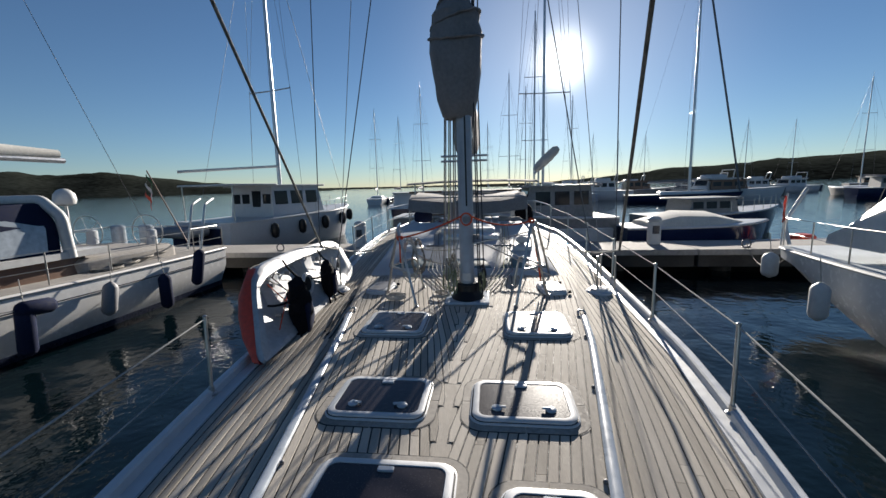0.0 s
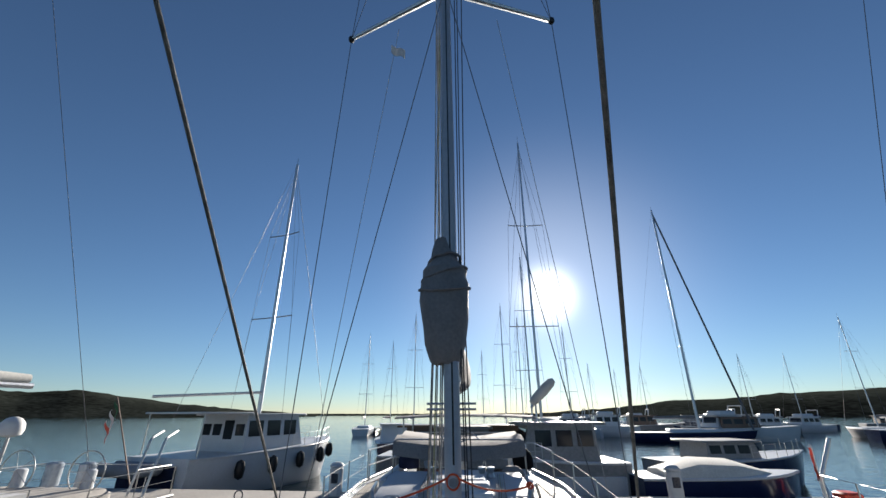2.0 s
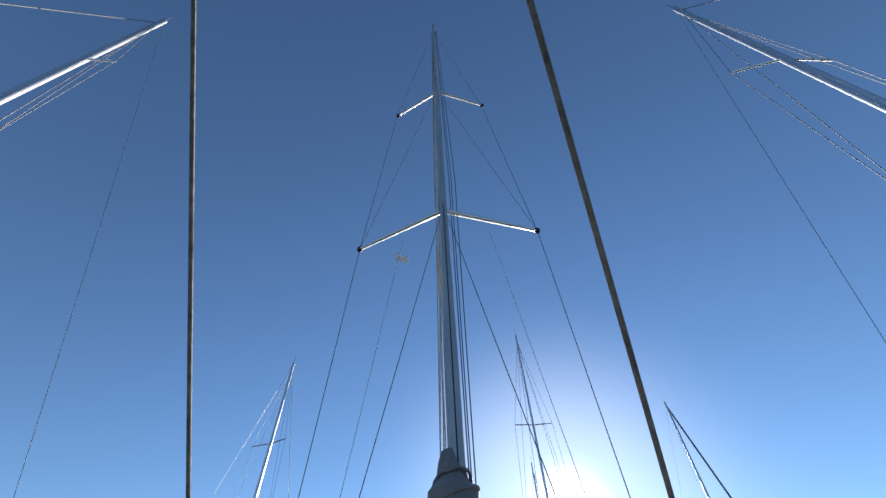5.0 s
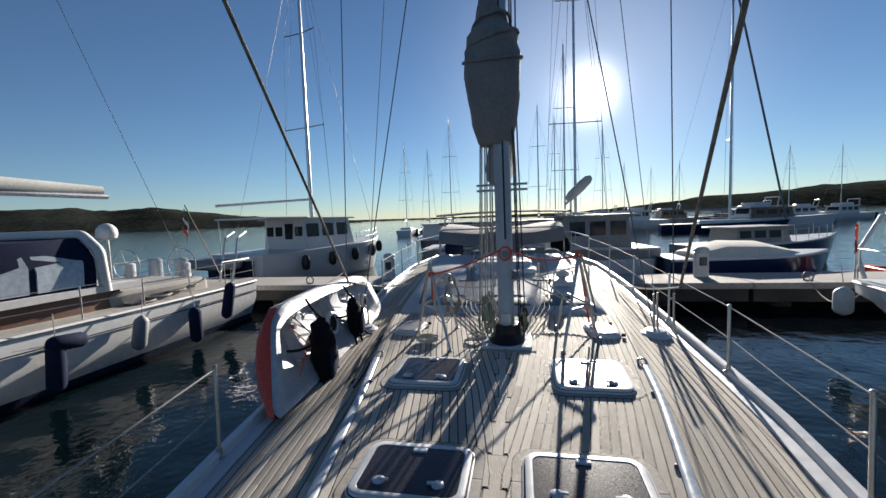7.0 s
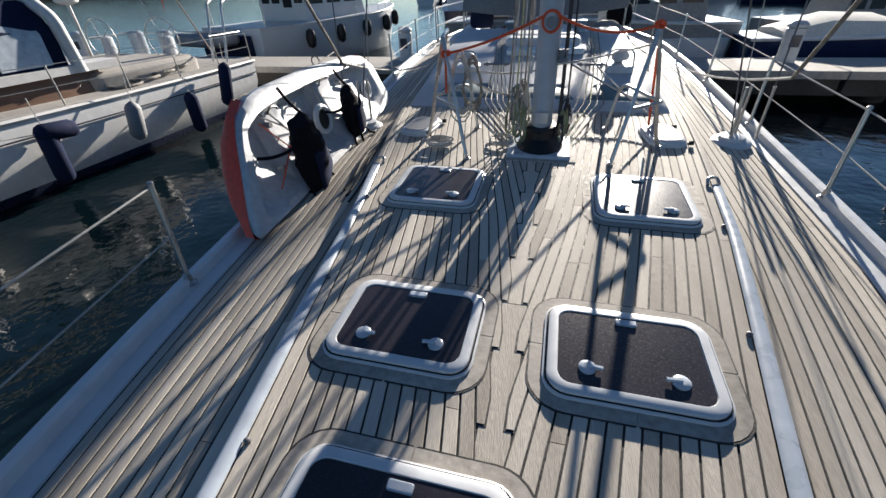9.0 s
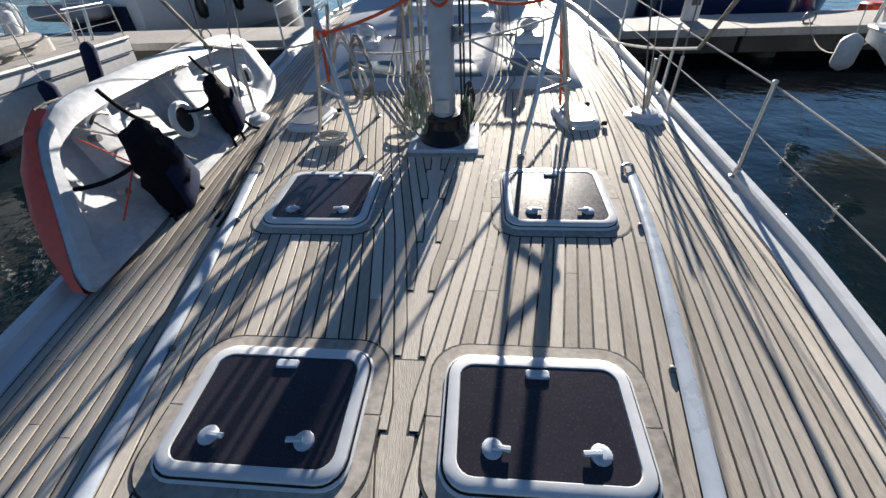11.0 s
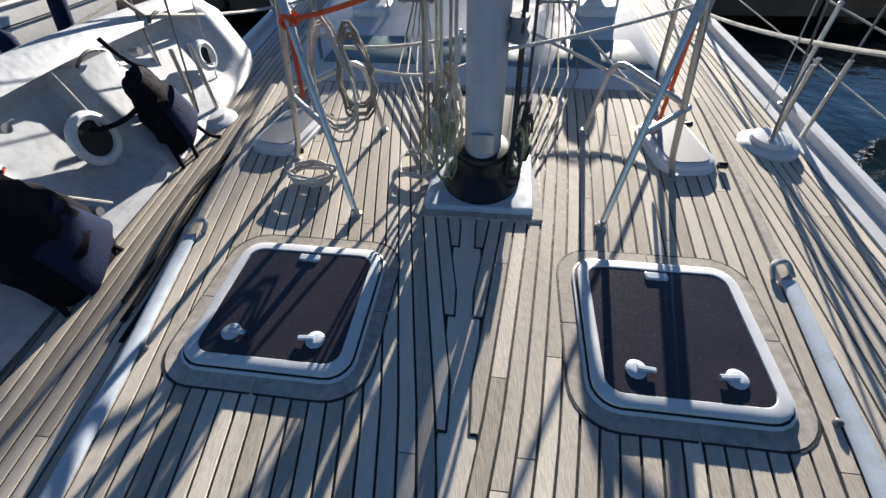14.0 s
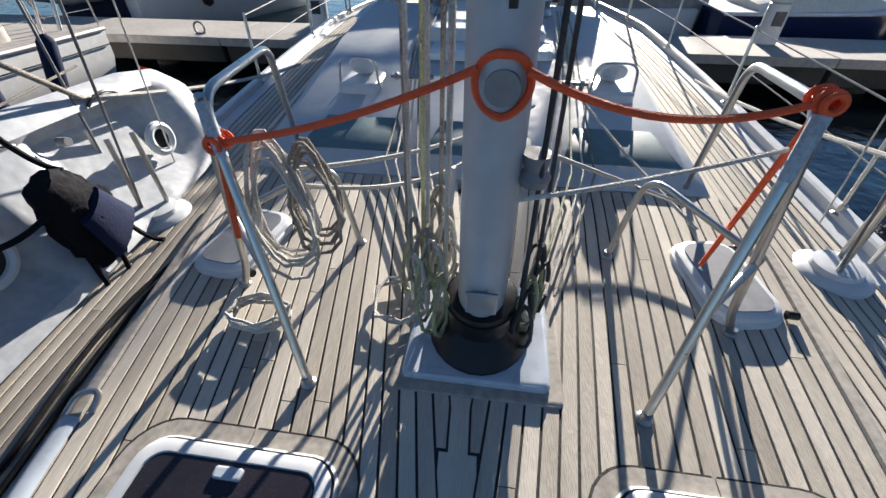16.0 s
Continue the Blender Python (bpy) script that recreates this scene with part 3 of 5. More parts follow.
fl.sheet([[(-0.92 + 0.22 * i / 6, 6.3 + 0.03 * math.sin(i), 6.66 - 0.16 * j / 3 - 0.16 * i / 6) for i in range(7)] for j in range(4)])
solid("courtesy_flag", fl, WHITE, "small white signal flag below the spreader", "flag")

# genoa sheets
for end, clew in (((-1.92, 6.40, 0.46), (-0.35, -1.35, 7.0)), ((1.64, 6.05, 0.45), (-0.80, -3.25, 7.0))):
    wire("jib_sheet", [end, clew], 0.0125, "thick speckled headsail sheet stretched over the deck", ROPE_DARK, "headsail sheets", "rope", 10)
    wire("jib_sheet_tail", arc(end, (end[0] * 0.99, 8.6, -0.02), 0.05), 0.012, "slack tail of the headsail sheet", ROPE, "headsail sheets", "rope")

# ---- mast pulpits ----
WRAP = material("cloth_wrap", (0.36, 0.42, 0.48), 0.85, vary=0.2, scale=20, bump=0.5, bscale=60)


def pulpit(q, f0, f1, r0, hoop_top_f, hoop_top_r, low0, low_top, low_end, side):
    p = thing("mast_pulpit", f0, "stainless steel granny bar beside the mast", "rail", "mast pulpits")
    part("hoop", Geo().tube(bend([f0, hoop_top_f, hoop_top_r, r0]), 0.0135, 10), STEEL, p)
    part("brace", Geo().tube(bend([f1, (f1[0] + (hoop_top_f[0] - f1[0]) * 0.2, f1[1], f1[2] + 0.1), hoop_top_f]), 0.0135, 10), STEEL, p)
    ft, f0v = Vector(hoop_top_f), Vector(f0)
    part("wrapping", Geo().tube([f0v.lerp(ft, 0.82), f0v.lerp(ft, 0.85), f0v.lerp(ft, 0.92), f0v.lerp(ft, 0.98)], 0.015, 10, 0.018), WRAP, p, "pale blue-grey cloth wrapping")
    part("cross_tie", Geo().tube([low_end, f0v.lerp(ft, 0.43)], 0.0125, 10), STEEL, p)
    part("low_bar", Geo().tube(bend([low0, low_top, low_end]), 0.0125, 10), STEEL, p)
    for b in (f0, f1, r0, low0):
        part("foot", Geo().lathe((b[0], b[1], 0.0), [(0.024, 0), (0.024, 0.006), (0.016, 0.012), (0.016, 0.03)], 14), STEEL, p)
    return p


pulpit(1, (0.49, 5.42, 0), (0.855, 5.78, 0), (0.99, 6.74, 0), (0.66, 5.69, 0.82), (0.76, 6.22, 0.76), (0.50, 6.14, 0), (0.57, 6.19, 0.37), (0.795, 5.78, 0.34), 1)
pulpit(-1, (-0.515, 5.40, 0), (-0.93, 5.78, 0), (-1.20, 6.95, 0), (-0.74, 5.69, 0.78), (-0.83, 6.22, 0.76), (-0.555, 6.09, 0), (-0.63, 6.12, 0.37), (-0.86, 5.78, 0.34), -1)

# orange lashing and lines between the pulpits
KL, KR, RING = (-0.715, 5.66, 0.67), (0.66, 5.70, 0.83), (MX, MY - 0.125, 0.90)
lash = thing("orange_lashing", RING, "bright orange rope tied between the pulpits and the mast", "rope")
part("line", Geo().tube(arc(KL, (MX - 0.045, MY - 0.10, 0.90), 0.025), 0.009, 7), ORANGE, lash)
part("line", Geo().tube(arc((MX + 0.05, MY - 0.10, 0.90), KR, 0.065), 0.009, 7), ORANGE, lash)
part("loop", Geo().tube([(MX + 0.005 + 0.055 * math.cos(a), MY - 0.108 + 0.03 * abs(math.cos(a)), 0.87 + 0.06 * math.sin(a)) for a in (2 * math.pi * k / 24 for k in range(25))], 0.009, 7), ORANGE, lash)
for kx, tail in ((KL, (-0.70, 5.58, 0.42)), (KR, (0.80, 6.02, 0.10))):
    part("tail", Geo().tube(arc(kx, tail, -0.01), 0.009, 7), ORANGE, lash)
    kn = Geo()
    for j in range(4):
        kn.tube([(kx[0] + (0.019 + 0.007 * (j % 2)) * math.cos(a), kx[1] + (j - 1.5) * 0.016, kx[2] + 0.019 * math.sin(a)) for a in (2 * math.pi * k / 14 for k in range(15))], 0.008, 6)
    part("knot", kn, ORANGE, lash)
wire("pulpit_line", arc((MX + 0.06, MY - 0.11, 0.62), (0.64, 5.70, 0.72), 0.01), 0.006, "thin grey line tied from mast to pulpit", ROPE, "", "rope")
wire("pulpit_line", arc((-0.60, 5.75, 0.55), (0.15, 6.6, 0.45), 0.06), 0.008, "grey line hanging between pulpit and deckhouse", ROPE, "", "rope")
wire("pulpit_line", arc((-0.60, 5.75, 0.50), (-0.02, 6.72, 0.20), 0.10), 0.008, "grey line hanging between pulpit and deckhouse", ROPE, "", "rope")
wire("vang_tackle", [(0.16, 5.95, 0.55), (0.98, 6.45, 0.05)], 0.008, "thin steel brace from mast to deck", STEEL, "", "rigging")
wire("deck_line", arc((0.36, 7.35, 0.36), (0.86, 6.25, 0.1), 0.03), 0.008, "grey line led down from the deckhouse", ROPE, "", "rope")


def coil(name, c, w, h, turns, mat, label, upright=True, seed=1, r=0.0065):
    rr = random.Random(seed)
    pts = []
    yaw = rr.uniform(-1.2, 1.2) if abs(c[0]) < 0.3 else 0.25
    for k in range(turns * 14):
        a = 2 * math.pi * k / 14
        j = rr.uniform(0.85, 1.15)
        if upright:
            p = w * math.cos(a) * j * (1.3 - 0.5 * math.sin(a)), 0.04 * math.sin(a * 0.37 + seed) * j
            pts.append((c[0] + p[0] * math.cos(yaw) - p[1] * math.sin(yaw), c[1] + p[0] * math.sin(yaw) + p[1] * math.cos(yaw), c[2] - h + h * math.sin(a) * (1 + 0.18 * math.sin(a * 0.21 + seed))))
        else:
            pts.append((c[0] + w * math.cos(a) * j, c[1] + h * math.sin(a) * j, c[2] + 0.004 + 0.012 * (k // 14) % 0.04))
    return solid(name, Geo().tube(pts, r, 6), mat, label, "rope", "coiled ropes")


coil("rope_coil", (-0.62, 5.70, 0.66), 0.06, 0.22, 6, ROPE, "grey rope coil hanging on the pulpit", seed=3)
coil("rope_coil", (-0.54, 5.76, 0.62), 0.05, 0.17, 6, ROPE_DARK, "speckled rope coil hanging on the pulpit", seed=5)
coil("rope_coil", (-0.78, 5.62, 0.02), 0.10, 0.07, 5, ROPE, "loose grey rope heap on the teak", False, seed=6)
coil("rope_coil", (-0.30, 5.76, 0.02), 0.10, 0.11, 2, ROPE, "loose loop of rope lying on the teak", False, seed=8)
for k in range(6):
    coil("rope_coil", (-0.15 - 0.022 * (k % 4), 5.60 + 0.05 * k, 0.34 + 0.05 * (k % 3)), 0.032, 0.13, 3, (ROPE_GREEN, ROPE, ROPE_DARK)[k % 3], "rope tails bundled at the mast foot", seed=20 + k)
for k in range(3):
    coil("rope_coil", (0.13 + 0.015 * k, 5.62 + 0.05 * k, 0.26 + 0.05 * k), 0.02, 0.11, 3, (ROPE_BLACK, ROPE_GREEN, ROPE_BLACK)[k], "dark rope tail made up beside the mast", seed=40 + k)

# ---- stanchions and lifelines ----
def stanchion(x, y, q):
    z0 = -0.09
    s_ = thing("stanchion", (x, y, z0), "stainless steel lifeline stanchion on the bulwark", "stanchion", "stanchions")
    part("post", Geo().tube([(x, y, z0), (x + q * 0.02, y + 0.06, 0.44)], 0.0125, 10), STEEL, s_)
    part("foot", Geo().lathe((x, y, z0 - 0.005), [(0.035, 0), (0.035, 0.01), (0.02, 0.02), (0.018, 0.06)], 14), STEEL, s_)
    part("cap", Geo().lathe((x + q * 0.02, y + 0.06, 0.435), [(0.015, 0), (0.015, 0.01), (0.006, 0.016)], 10), STEEL, s_)


for q in (-1, 1):
    posts = []
    for y in (0.3, 2.1, 3.82, 5.34, 6.75, 8.3, 9.9, 11.4):
        if q < 0 and y in (5.34, 6.75):
            continue
        x = mid(y) + q * (half(y) - 0.03)
        stanchion(x, y, q)
        posts.append((x + q * 0.02, y + 0.06))
    for z, r in ((0.425, 0.0048), (0.17, 0.004)):
        if q < 0:
            wire("lifeline", [(x, y - (0.06 * (0.44 - z) / 0.53), z) for x, y in posts if y > 8], r, "white plastic-covered wire lifeline", LIFELINE, "lifelines", "lifeline")
            posts_near = [p for p in posts if p[1] < 5]
        else:
            posts_near = posts
        wire("lifeline", [(x, y - (0.06 * (0.44 - z) / 0.53), z) for x, y in posts_near], r, "white plastic-covered wire lifeline", LIFELINE, "lifelines", "lifeline")


# ---- kayak on the side deck ----
KAYAK = [(4.17, 0.00, 0.36, 0.15), (4.19, -0.06, 0.42, 0.19), (4.24, -0.09, 0.46, 0.22), (4.45, -0.095, 0.50, 0.24), (4.7, -0.10, 0.53, 0.25), (5.2, -0.10, 0.55, 0.25), (5.8, -0.10, 0.535, 0.26), (6.3, -0.095, 0.50, 0.24), (6.7, -0.085, 0.47, 0.20), (6.95, -0.06, 0.42, 0.13), (7.06, 0.02, 0.32, 0.04)]
WELLS = [(4.3, 0.0), (4.42, 0.75), (4.85, 0.8), (4.92, 0.35), (5.16, 0.3), (5.24, 0.85), (5.72, 0.8), (5.80, 0.3), (6.05, 0.3), (6.13, 0.8), (6.72, 0.75), (6.92, 0.0)]


def on_face(y, u, v):
    """A place on the leaning kayak: u up its face, v out of it towards the water."""
    y += 0.95 * max(0.0, u + 0.1) * max(0.0, (5.0 - y) / 0.83)  # the raked nose
    return (-1.50 - 0.08 * (y - 4.5) - 0.50 * (u + 0.1) - v * 0.92, y, u + 0.36 * v * 0.4)


def smooth_rows(keys, n):
    ys_ = np.linspace(keys[0][0], keys[-1][0], n)
    return [(y, *(float(np.interp(y, [k[0] for k in keys], [k[j] for k in keys])) for j in (1, 2, 3))) for y in ys_]


# white plastic whose base colour is greyed to stand in for its shaded face
KAYAK_SKIN = material("shade_greyed_plastic", (0.38, 0.40, 0.43), 0.45, vary=0.12, scale=5, bump=0.1, bscale=30)
kayak = thing("kayak", (-1.6, 5.6, -0.12), "white sit-on-top kayak with red ends, stowed on its side", "kayak")
g = Geo()
rows = []
for y, u0, u1, t in smooth_rows(KAYAK, 96):
    h = u1 - u0
    dip = t * 0.85 * float(np.interp(y, [k[0] for k in WELLS], [k[1] for k in WELLS]))
    rows.append([on_face(y, u, v) for u, v in ((u0, 0.03), (u0 + 0.02, 0.0), (u0 + h * 0.10, 0.0), (u0 + h * 0.17, dip * 0.7), (u0 + h * 0.35, dip), (u0 + h * 0.5, dip), (u0 + h * 0.68, dip), (u0 + h * 0.80, dip * 0.6), (u0 + h * 0.86, 0.0), (u1 - 0.02, 0.0), (u1, 0.03), (u1 - h * 0.06, t * 0.55), (u1 - h * 0.25, t * 0.9), (u0 + h * 0.5, t), (u0 + h * 0.25, t * 0.9), (u0 + h * 0.06, t * 0.55))])
g.rings(rows)
part("hull", g, KAYAK_SKIN, kayak, "white plastic hull, greyed for shade, with a moulded deck")
for y_a, y_b in ((4.15, 4.62), (6.92, 7.07)):
    g = Geo()
    rows = []
    for y, u0, u1, t in smooth_rows(KAYAK, 96):
        if y_a <= y <= y_b:
            h = u1 - u0
            cy = 0.006
            rows.append([on_face(y - cy, u, v) for u, v in ((u0 - cy, 0.05), (u0 - cy, t * 0.3 + 0.05), (u0 + h * 0.06, t * 0.55 + 0.02), (u0 + h * 0.25, t * 0.9 + cy), (u0 + h * 0.5, t + cy), (u1 - h * 0.25, t * 0.9 + cy), (u1 - h * 0.06, t * 0.55 + 0.02), (u1 + cy, t * 0.3 + 0.05), (u1 + cy, 0.05))])
    g.rings(rows, closed=False, caps=False)
    k_ = len(rows[0])
    g.f.append(tuple(range(k_)) if y_a < 5 else tuple(len(g.v) - 1 - i for i in range(k_)))
    part("end_skin", g, RED, kayak, "bright red painted end")
for y, u, r in ((5.58, 0.19, 0.10), (6.62, 0.16, 0.07)):
    c = Vector(on_face(y, u, 0.02))
    nrm = Vector((0.92, 0, 0.14)).normalized()
    a, b = Vector((0, 1, 0)), nrm.cross(Vector((0, 1, 0)))
    ring = part("hatch_ring", Geo().tube([c + (a * math.cos(k) + b * math.sin(k)) * r for k in (2 * math.pi * i / 24 for i in range(25))], 0.022, 8), GEL, kayak)
    part("opening", Geo().tube([c - nrm * 0.04, c + nrm * 0.004], r - 0.012, 20), RUBBER, ring, "dark round opening")
for y, u in ((4.75, 0.10), (5.3, 0.0), (5.35, 0.36), (6.1, 0.03), (6.2, 0.33), (4.9, 0.34)):
    c = Vector(on_face(y, u, 0.045))
    part("scupper", Geo().tube([c - Vector((0.03, 0, 0)), c + Vector((0.022, 0, 0.004))], 0.02, 12), GREYLID, kayak)
for y in (5.0, 5.9, 6.5):
    part("side_handle", Geo().tube(arc(on_face(y - 0.1, 0.42, -0.01), on_face(y + 0.1, 0.42, -0.01), -0.03), 0.008, 6), RUBBER, kayak)
part("bungee", Geo().tube(arc(on_face(4.6, 0.40, -0.01), on_face(5.1, -0.02, -0.01), 0.0), 0.005, 6), ORANGE, kayak, "red bungee cord")
part("bungee", Geo().tube(arc(on_face(4.55, 0.05, -0.01), on_face(5.2, 0.30, -0.01), 0.0), 0.005, 6), ORANGE, kayak, "red bungee cord")


for p, q in (((4.95, 0.50, 0.10), (5.10, 0.10, -0.06)), ((5.75, 0.50, 0.10), (5.62, 0.22, -0.03)), ((4.5, 0.47, 0.06), (5.35, 0.02, -0.02))):
    part("tie_cord", Geo().tube(arc(on_face(*p), on_face(*q), -0.03), 0.007, 6), ROPE, kayak, "pale tie-down cord")
part("rim_cord", Geo().tube([on_face(y, 0.505 + 0.02 * math.sin(y * 3), 0.10) for y in (4.5, 4.8, 5.1, 5.5, 5.9, 6.3, 6.6)], 0.006, 6), ROPE_DARK, kayak, "thin cord laced along the rim")
for k in range(3):
    solid("black_cord", Geo().tube([(-1.22 - 0.05 * k - 0.035 * (y - 4.7) + 0.035 * math.sin(y * (3 + k) + k), y, side_z(-1.3, y) + 0.013) for y in (4.75 + 0.08 * k + 0.1 * i for i in range(14))], 0.010, 6), RUBBER, "black cord lying along the teak side deck", "rope", "cords on the side deck")


def seat(y, u, turn, size):
    c = Vector(on_face(y, u, -0.10))
    m = Matrix.Translation(c) @ pose(0, 0, 0, turn, 0, 15)
    g = Geo()
    rows = []
    for i in range(13):
        w = i / 12
        z = (w - 0.5) * 0.46 * size
        wd = 0.17 * size * math.sin(math.pi * (0.12 + 0.76 * w)) ** 0.6 * (0.75 + 0.35 * (1 - w))
        th = 0.075 * size * math.sin(math.pi * (0.1 + 0.8 * w)) ** 0.5
        rows.append([m @ Vector((th * math.sin(a) * (1 + 0.55 * noise.noise((a * 1.5, z * 22, y))), wd * math.cos(a) * (1 + 0.30 * noise.noise((a * 2, z * 16, y + 3))), z)) for a in (2 * math.pi * j / 18 for j in range(18))])
    g.rings(rows)
    k = part("seat", g, BLACK_CLOTH, kayak, "black padded folded seat")
    g = Geo()
    g.rings([[m @ Vector((0.07 + 0.03 * math.sin(a), (0.13 - 0.04 * w) * size * math.cos(a), (-0.14 + 0.22 * w) * size)) for a in (2 * math.pi * j / 12 for j in range(12))] for w in (0, 0.3, 0.7, 1.0)])
    part("pad", g, NAVY, k, "dark blue padded cushion")
    for p, q in (((0.02, -0.10, 0.18), (-0.12, -0.30, 0.26)), ((0.02, 0.10, 0.18), (-0.10, 0.14, 0.33)), ((0.05, -0.08, -0.16), (0.10, -0.22, -0.24)), ((0.05, 0.06, -0.18), (0.16, 0.02, -0.27)), ((0.0, -0.12, 0.0), (0.03, -0.25, -0.2))):
        part("strap", Geo().tube(arc(m @ (Vector(p) * size), m @ (Vector(q) * size), 0.03), 0.011, 6), BLACK_CLOTH, k)


seat(5.02, 0.13, 20, 1.3)
seat(5.92, 0.17, 24, 1.0)

# ---- deckhouse top and cockpit ----
def house_z(y):
    return float(np.interp(y, [h[0] for h in hs], [h[1] for h in hs]))


def cowl(x, y):
    z = house_z(y)
    c = thing("cowl_vent", (x, y, z - 0.02), "white dorade cowl vent on the deckhouse", "vent", "cowl vents")
    part("box", Geo().box((x, y, z + 0.02), (0.34, 0.42, 0.10), 0.06), GEL, c)
    hood_ = part("cowl", Geo().rings([[(x + r * math.cos(a), y + 0.05 + dy - r * 0.3 * math.sin(a), z + dz + r * math.sin(a) * 0.9) for a in (2 * math.pi * k / 18 for k in range(18))] for r, dy, dz in ((0.05, 0.06, 0.06), (0.075, 0.06, 0.12), (0.105, 0.03, 0.17), (0.115, -0.05, 0.19), (0.108, -0.07, 0.19))]), GEL, c)
    part("mouth", Geo().rings([[(x + r * math.cos(a), y - 0.022 + dy - r * 0.3 * math.sin(a), z + 0.19 + r * math.sin(a) * 0.9) for a in (2 * math.pi * k / 18 for k in range(18))] for r, dy in ((0.095, 0.0), (0.09, -0.004))]), GEL_BLUE, hood_, "shaded cowl mouth")
    part("guard", Geo().tube(bend([(x - 0.17, y - 0.12, z), (x - 0.15, y - 0.12, z + 0.32), (x + 0.15, y - 0.12, z + 0.32), (x + 0.17, y - 0.12, z)]), 0.011, 8), STEEL, c)
    c.matrix_world = c.matrix_world @ Matrix.Diagonal((0.8, 0.8, 0.62, 1))


cowl(0.70, 7.62)
cowl(-0.95, 7.58)
for x in (-0.62, 0.42):
    z = house_z(7.64)
    t = thing("sliding_rail", (x, 7.64, z), "grey grab bar bolted to the deckhouse", "rail", "deckhouse bars")
    part("bar", Geo().box((x, 7.64, z + 0.022), (0.30, 0.045, 0.02), 0.008), GREYLID, t)
    for d in (-0.11, 0.11):
        part("bolt", Geo().lathe((x + d, 7.64, z - 0.01), [(0.016, 0), (0.016, 0.05), (0.01, 0.055)], 10), STEEL, t)
sh = thing("companion_hatch", (-0.15, 8.6, 0.32), "white sliding companionway hatch on the deckhouse", "hatch")
part("slide", Geo().box((-0.15, 9.0, 0.36), (0.8, 0.9, 0.08), 0.06), GEL, sh)
part("garage", Geo().box((-0.15, 8.4, 0.35), (0.9, 0.35, 0.10), 0.05), GEL, sh)
for x, y, w in ((-0.38, 8.05, 0.34), (0.18, 8.1, 0.34)):
    fh = thing("deck_organiser", (x, y, house_z(y)), "pale grey hatch lid on the deckhouse", "hatch", "deckhouse lids")
    part("lid", Geo().box((x, y, house_z(y) + 0.015), (w, 0.30, 0.06), 0.05), NONSKID, fh)
for k, x in enumerate((-0.55, 0.28, 0.42)):
    w = thing("winch", (x - 0.1, 9.1, 0.36), "chrome rope winch on the deckhouse", "winch", "deckhouse winches")
    part("drum", Geo().lathe((x - 0.1, 9.1, 0.35), [(0.075, 0), (0.07, 0.02), (0.05, 0.05), (0.055, 0.10), (0.07, 0.12), (0.065, 0.14), (0.02, 0.145)], 18), STEEL, w)
for k in range(5):
    wire("control_line", [(0.12 + 0.035 * k, 5.85, 0.03), (0.28 + 0.06 * k, 6.72, 0.06), (0.36 + 0.04 * k, 7.5, house_z(7.5) + 0.012), (0.40 + 0.03 * k, 8.2, 0.315), (0.40 + 0.03 * k, 9.0, 0.40)], 0.006, "control line led aft over the deckhouse", (ROPE, ROPE_DARK, ROPE_GREEN)[k % 3], "control lines", "rope")
    wire("control_line", [(-0.12 - 0.035 * k, 5.85, 0.03), (-0.36 - 0.06 * k, 6.72, 0.06), (-0.52 - 0.03 * k, 7.5, house_z(7.5) + 0.012), (-0.62 - 0.02 * k, 8.2, 0.315), (-0.62 - 0.02 * k, 9.0, 0.40)], 0.006, "control line led aft over the deckhouse", (ROPE, ROPE_DARK, ROPE)[k % 3], "control lines", "rope")
cp = thing("cockpit_coaming", (-0.25, 11, -0.1), "white cockpit coaming with teak seats", "cockpit")
for q in (-1, 1):
    part("coaming", Geo().box((mid(11) + q * 1.25, 11.1, 0.05), (0.28, 2.7, 0.32), 0.10), GEL, cp)
part("pedestal", Geo().box((-0.3, 11.3, 0.25), (0.24, 0.3, 0.8), 0.08), GEL, cp)
whl = thing("steering_wheel", (-0.3, 11.1, 0.2), "large stainless steering wheel", "wheel")
part("rim", Geo().tube([(-0.3 + 0.5 * math.cos(a), 11.08, 0.42 + 0.5 * math.sin(a)) for a in (2 * math.pi * k / 36 for k in range(37))], 0.013, 8), STEEL, whl)
for k in range(6):
    a = math.pi * k / 3
    part("spoke", Geo().tube([(-0.3, 11.08, 0.42), (-0.3 + 0.5 * math.cos(a), 11.08, 0.42 + 0.5 * math.sin(a))], 0.008, 6), STEEL, whl)
bi = thing("bimini_top", (0.3, 18.4, 0.0), "dark flat awning on steel posts over the boat behind", "awning", at=LEVEL)
g = Geo()
g.rings([[(x, y, 1.38 + 0.08 * (1 - ((x + 0.5) / 2.6) ** 2) + dz) for x in (-3.1, -2.2, -1.4, -0.5, 0.3, 1.2, 2.0)] + [(x, y, 1.34 + 0.08 * (1 - ((x + 0.5) / 2.6) ** 2) + dz) for x in (2.0, 1.2, 0.3, -0.5, -1.4, -2.2, -3.1)] for y, dz in ((17.4, -0.05), (17.6, 0), (18.8, 0.02), (19.8, -0.02))])
part("canopy", g, CANVAS, bi)
for x in (-2.8, 1.7):
    for y in (17.6, 19.6):
        part("post", Geo().tube([(x, y, SEA), (x, y, 1.36)], 0.03, 8), STEEL, bi)
tent = thing("cockpit_awning", (-0.3, 10.8, 0.2), "sagging grey canvas awning stretched low over the cockpit", "awning")
g = Geo()
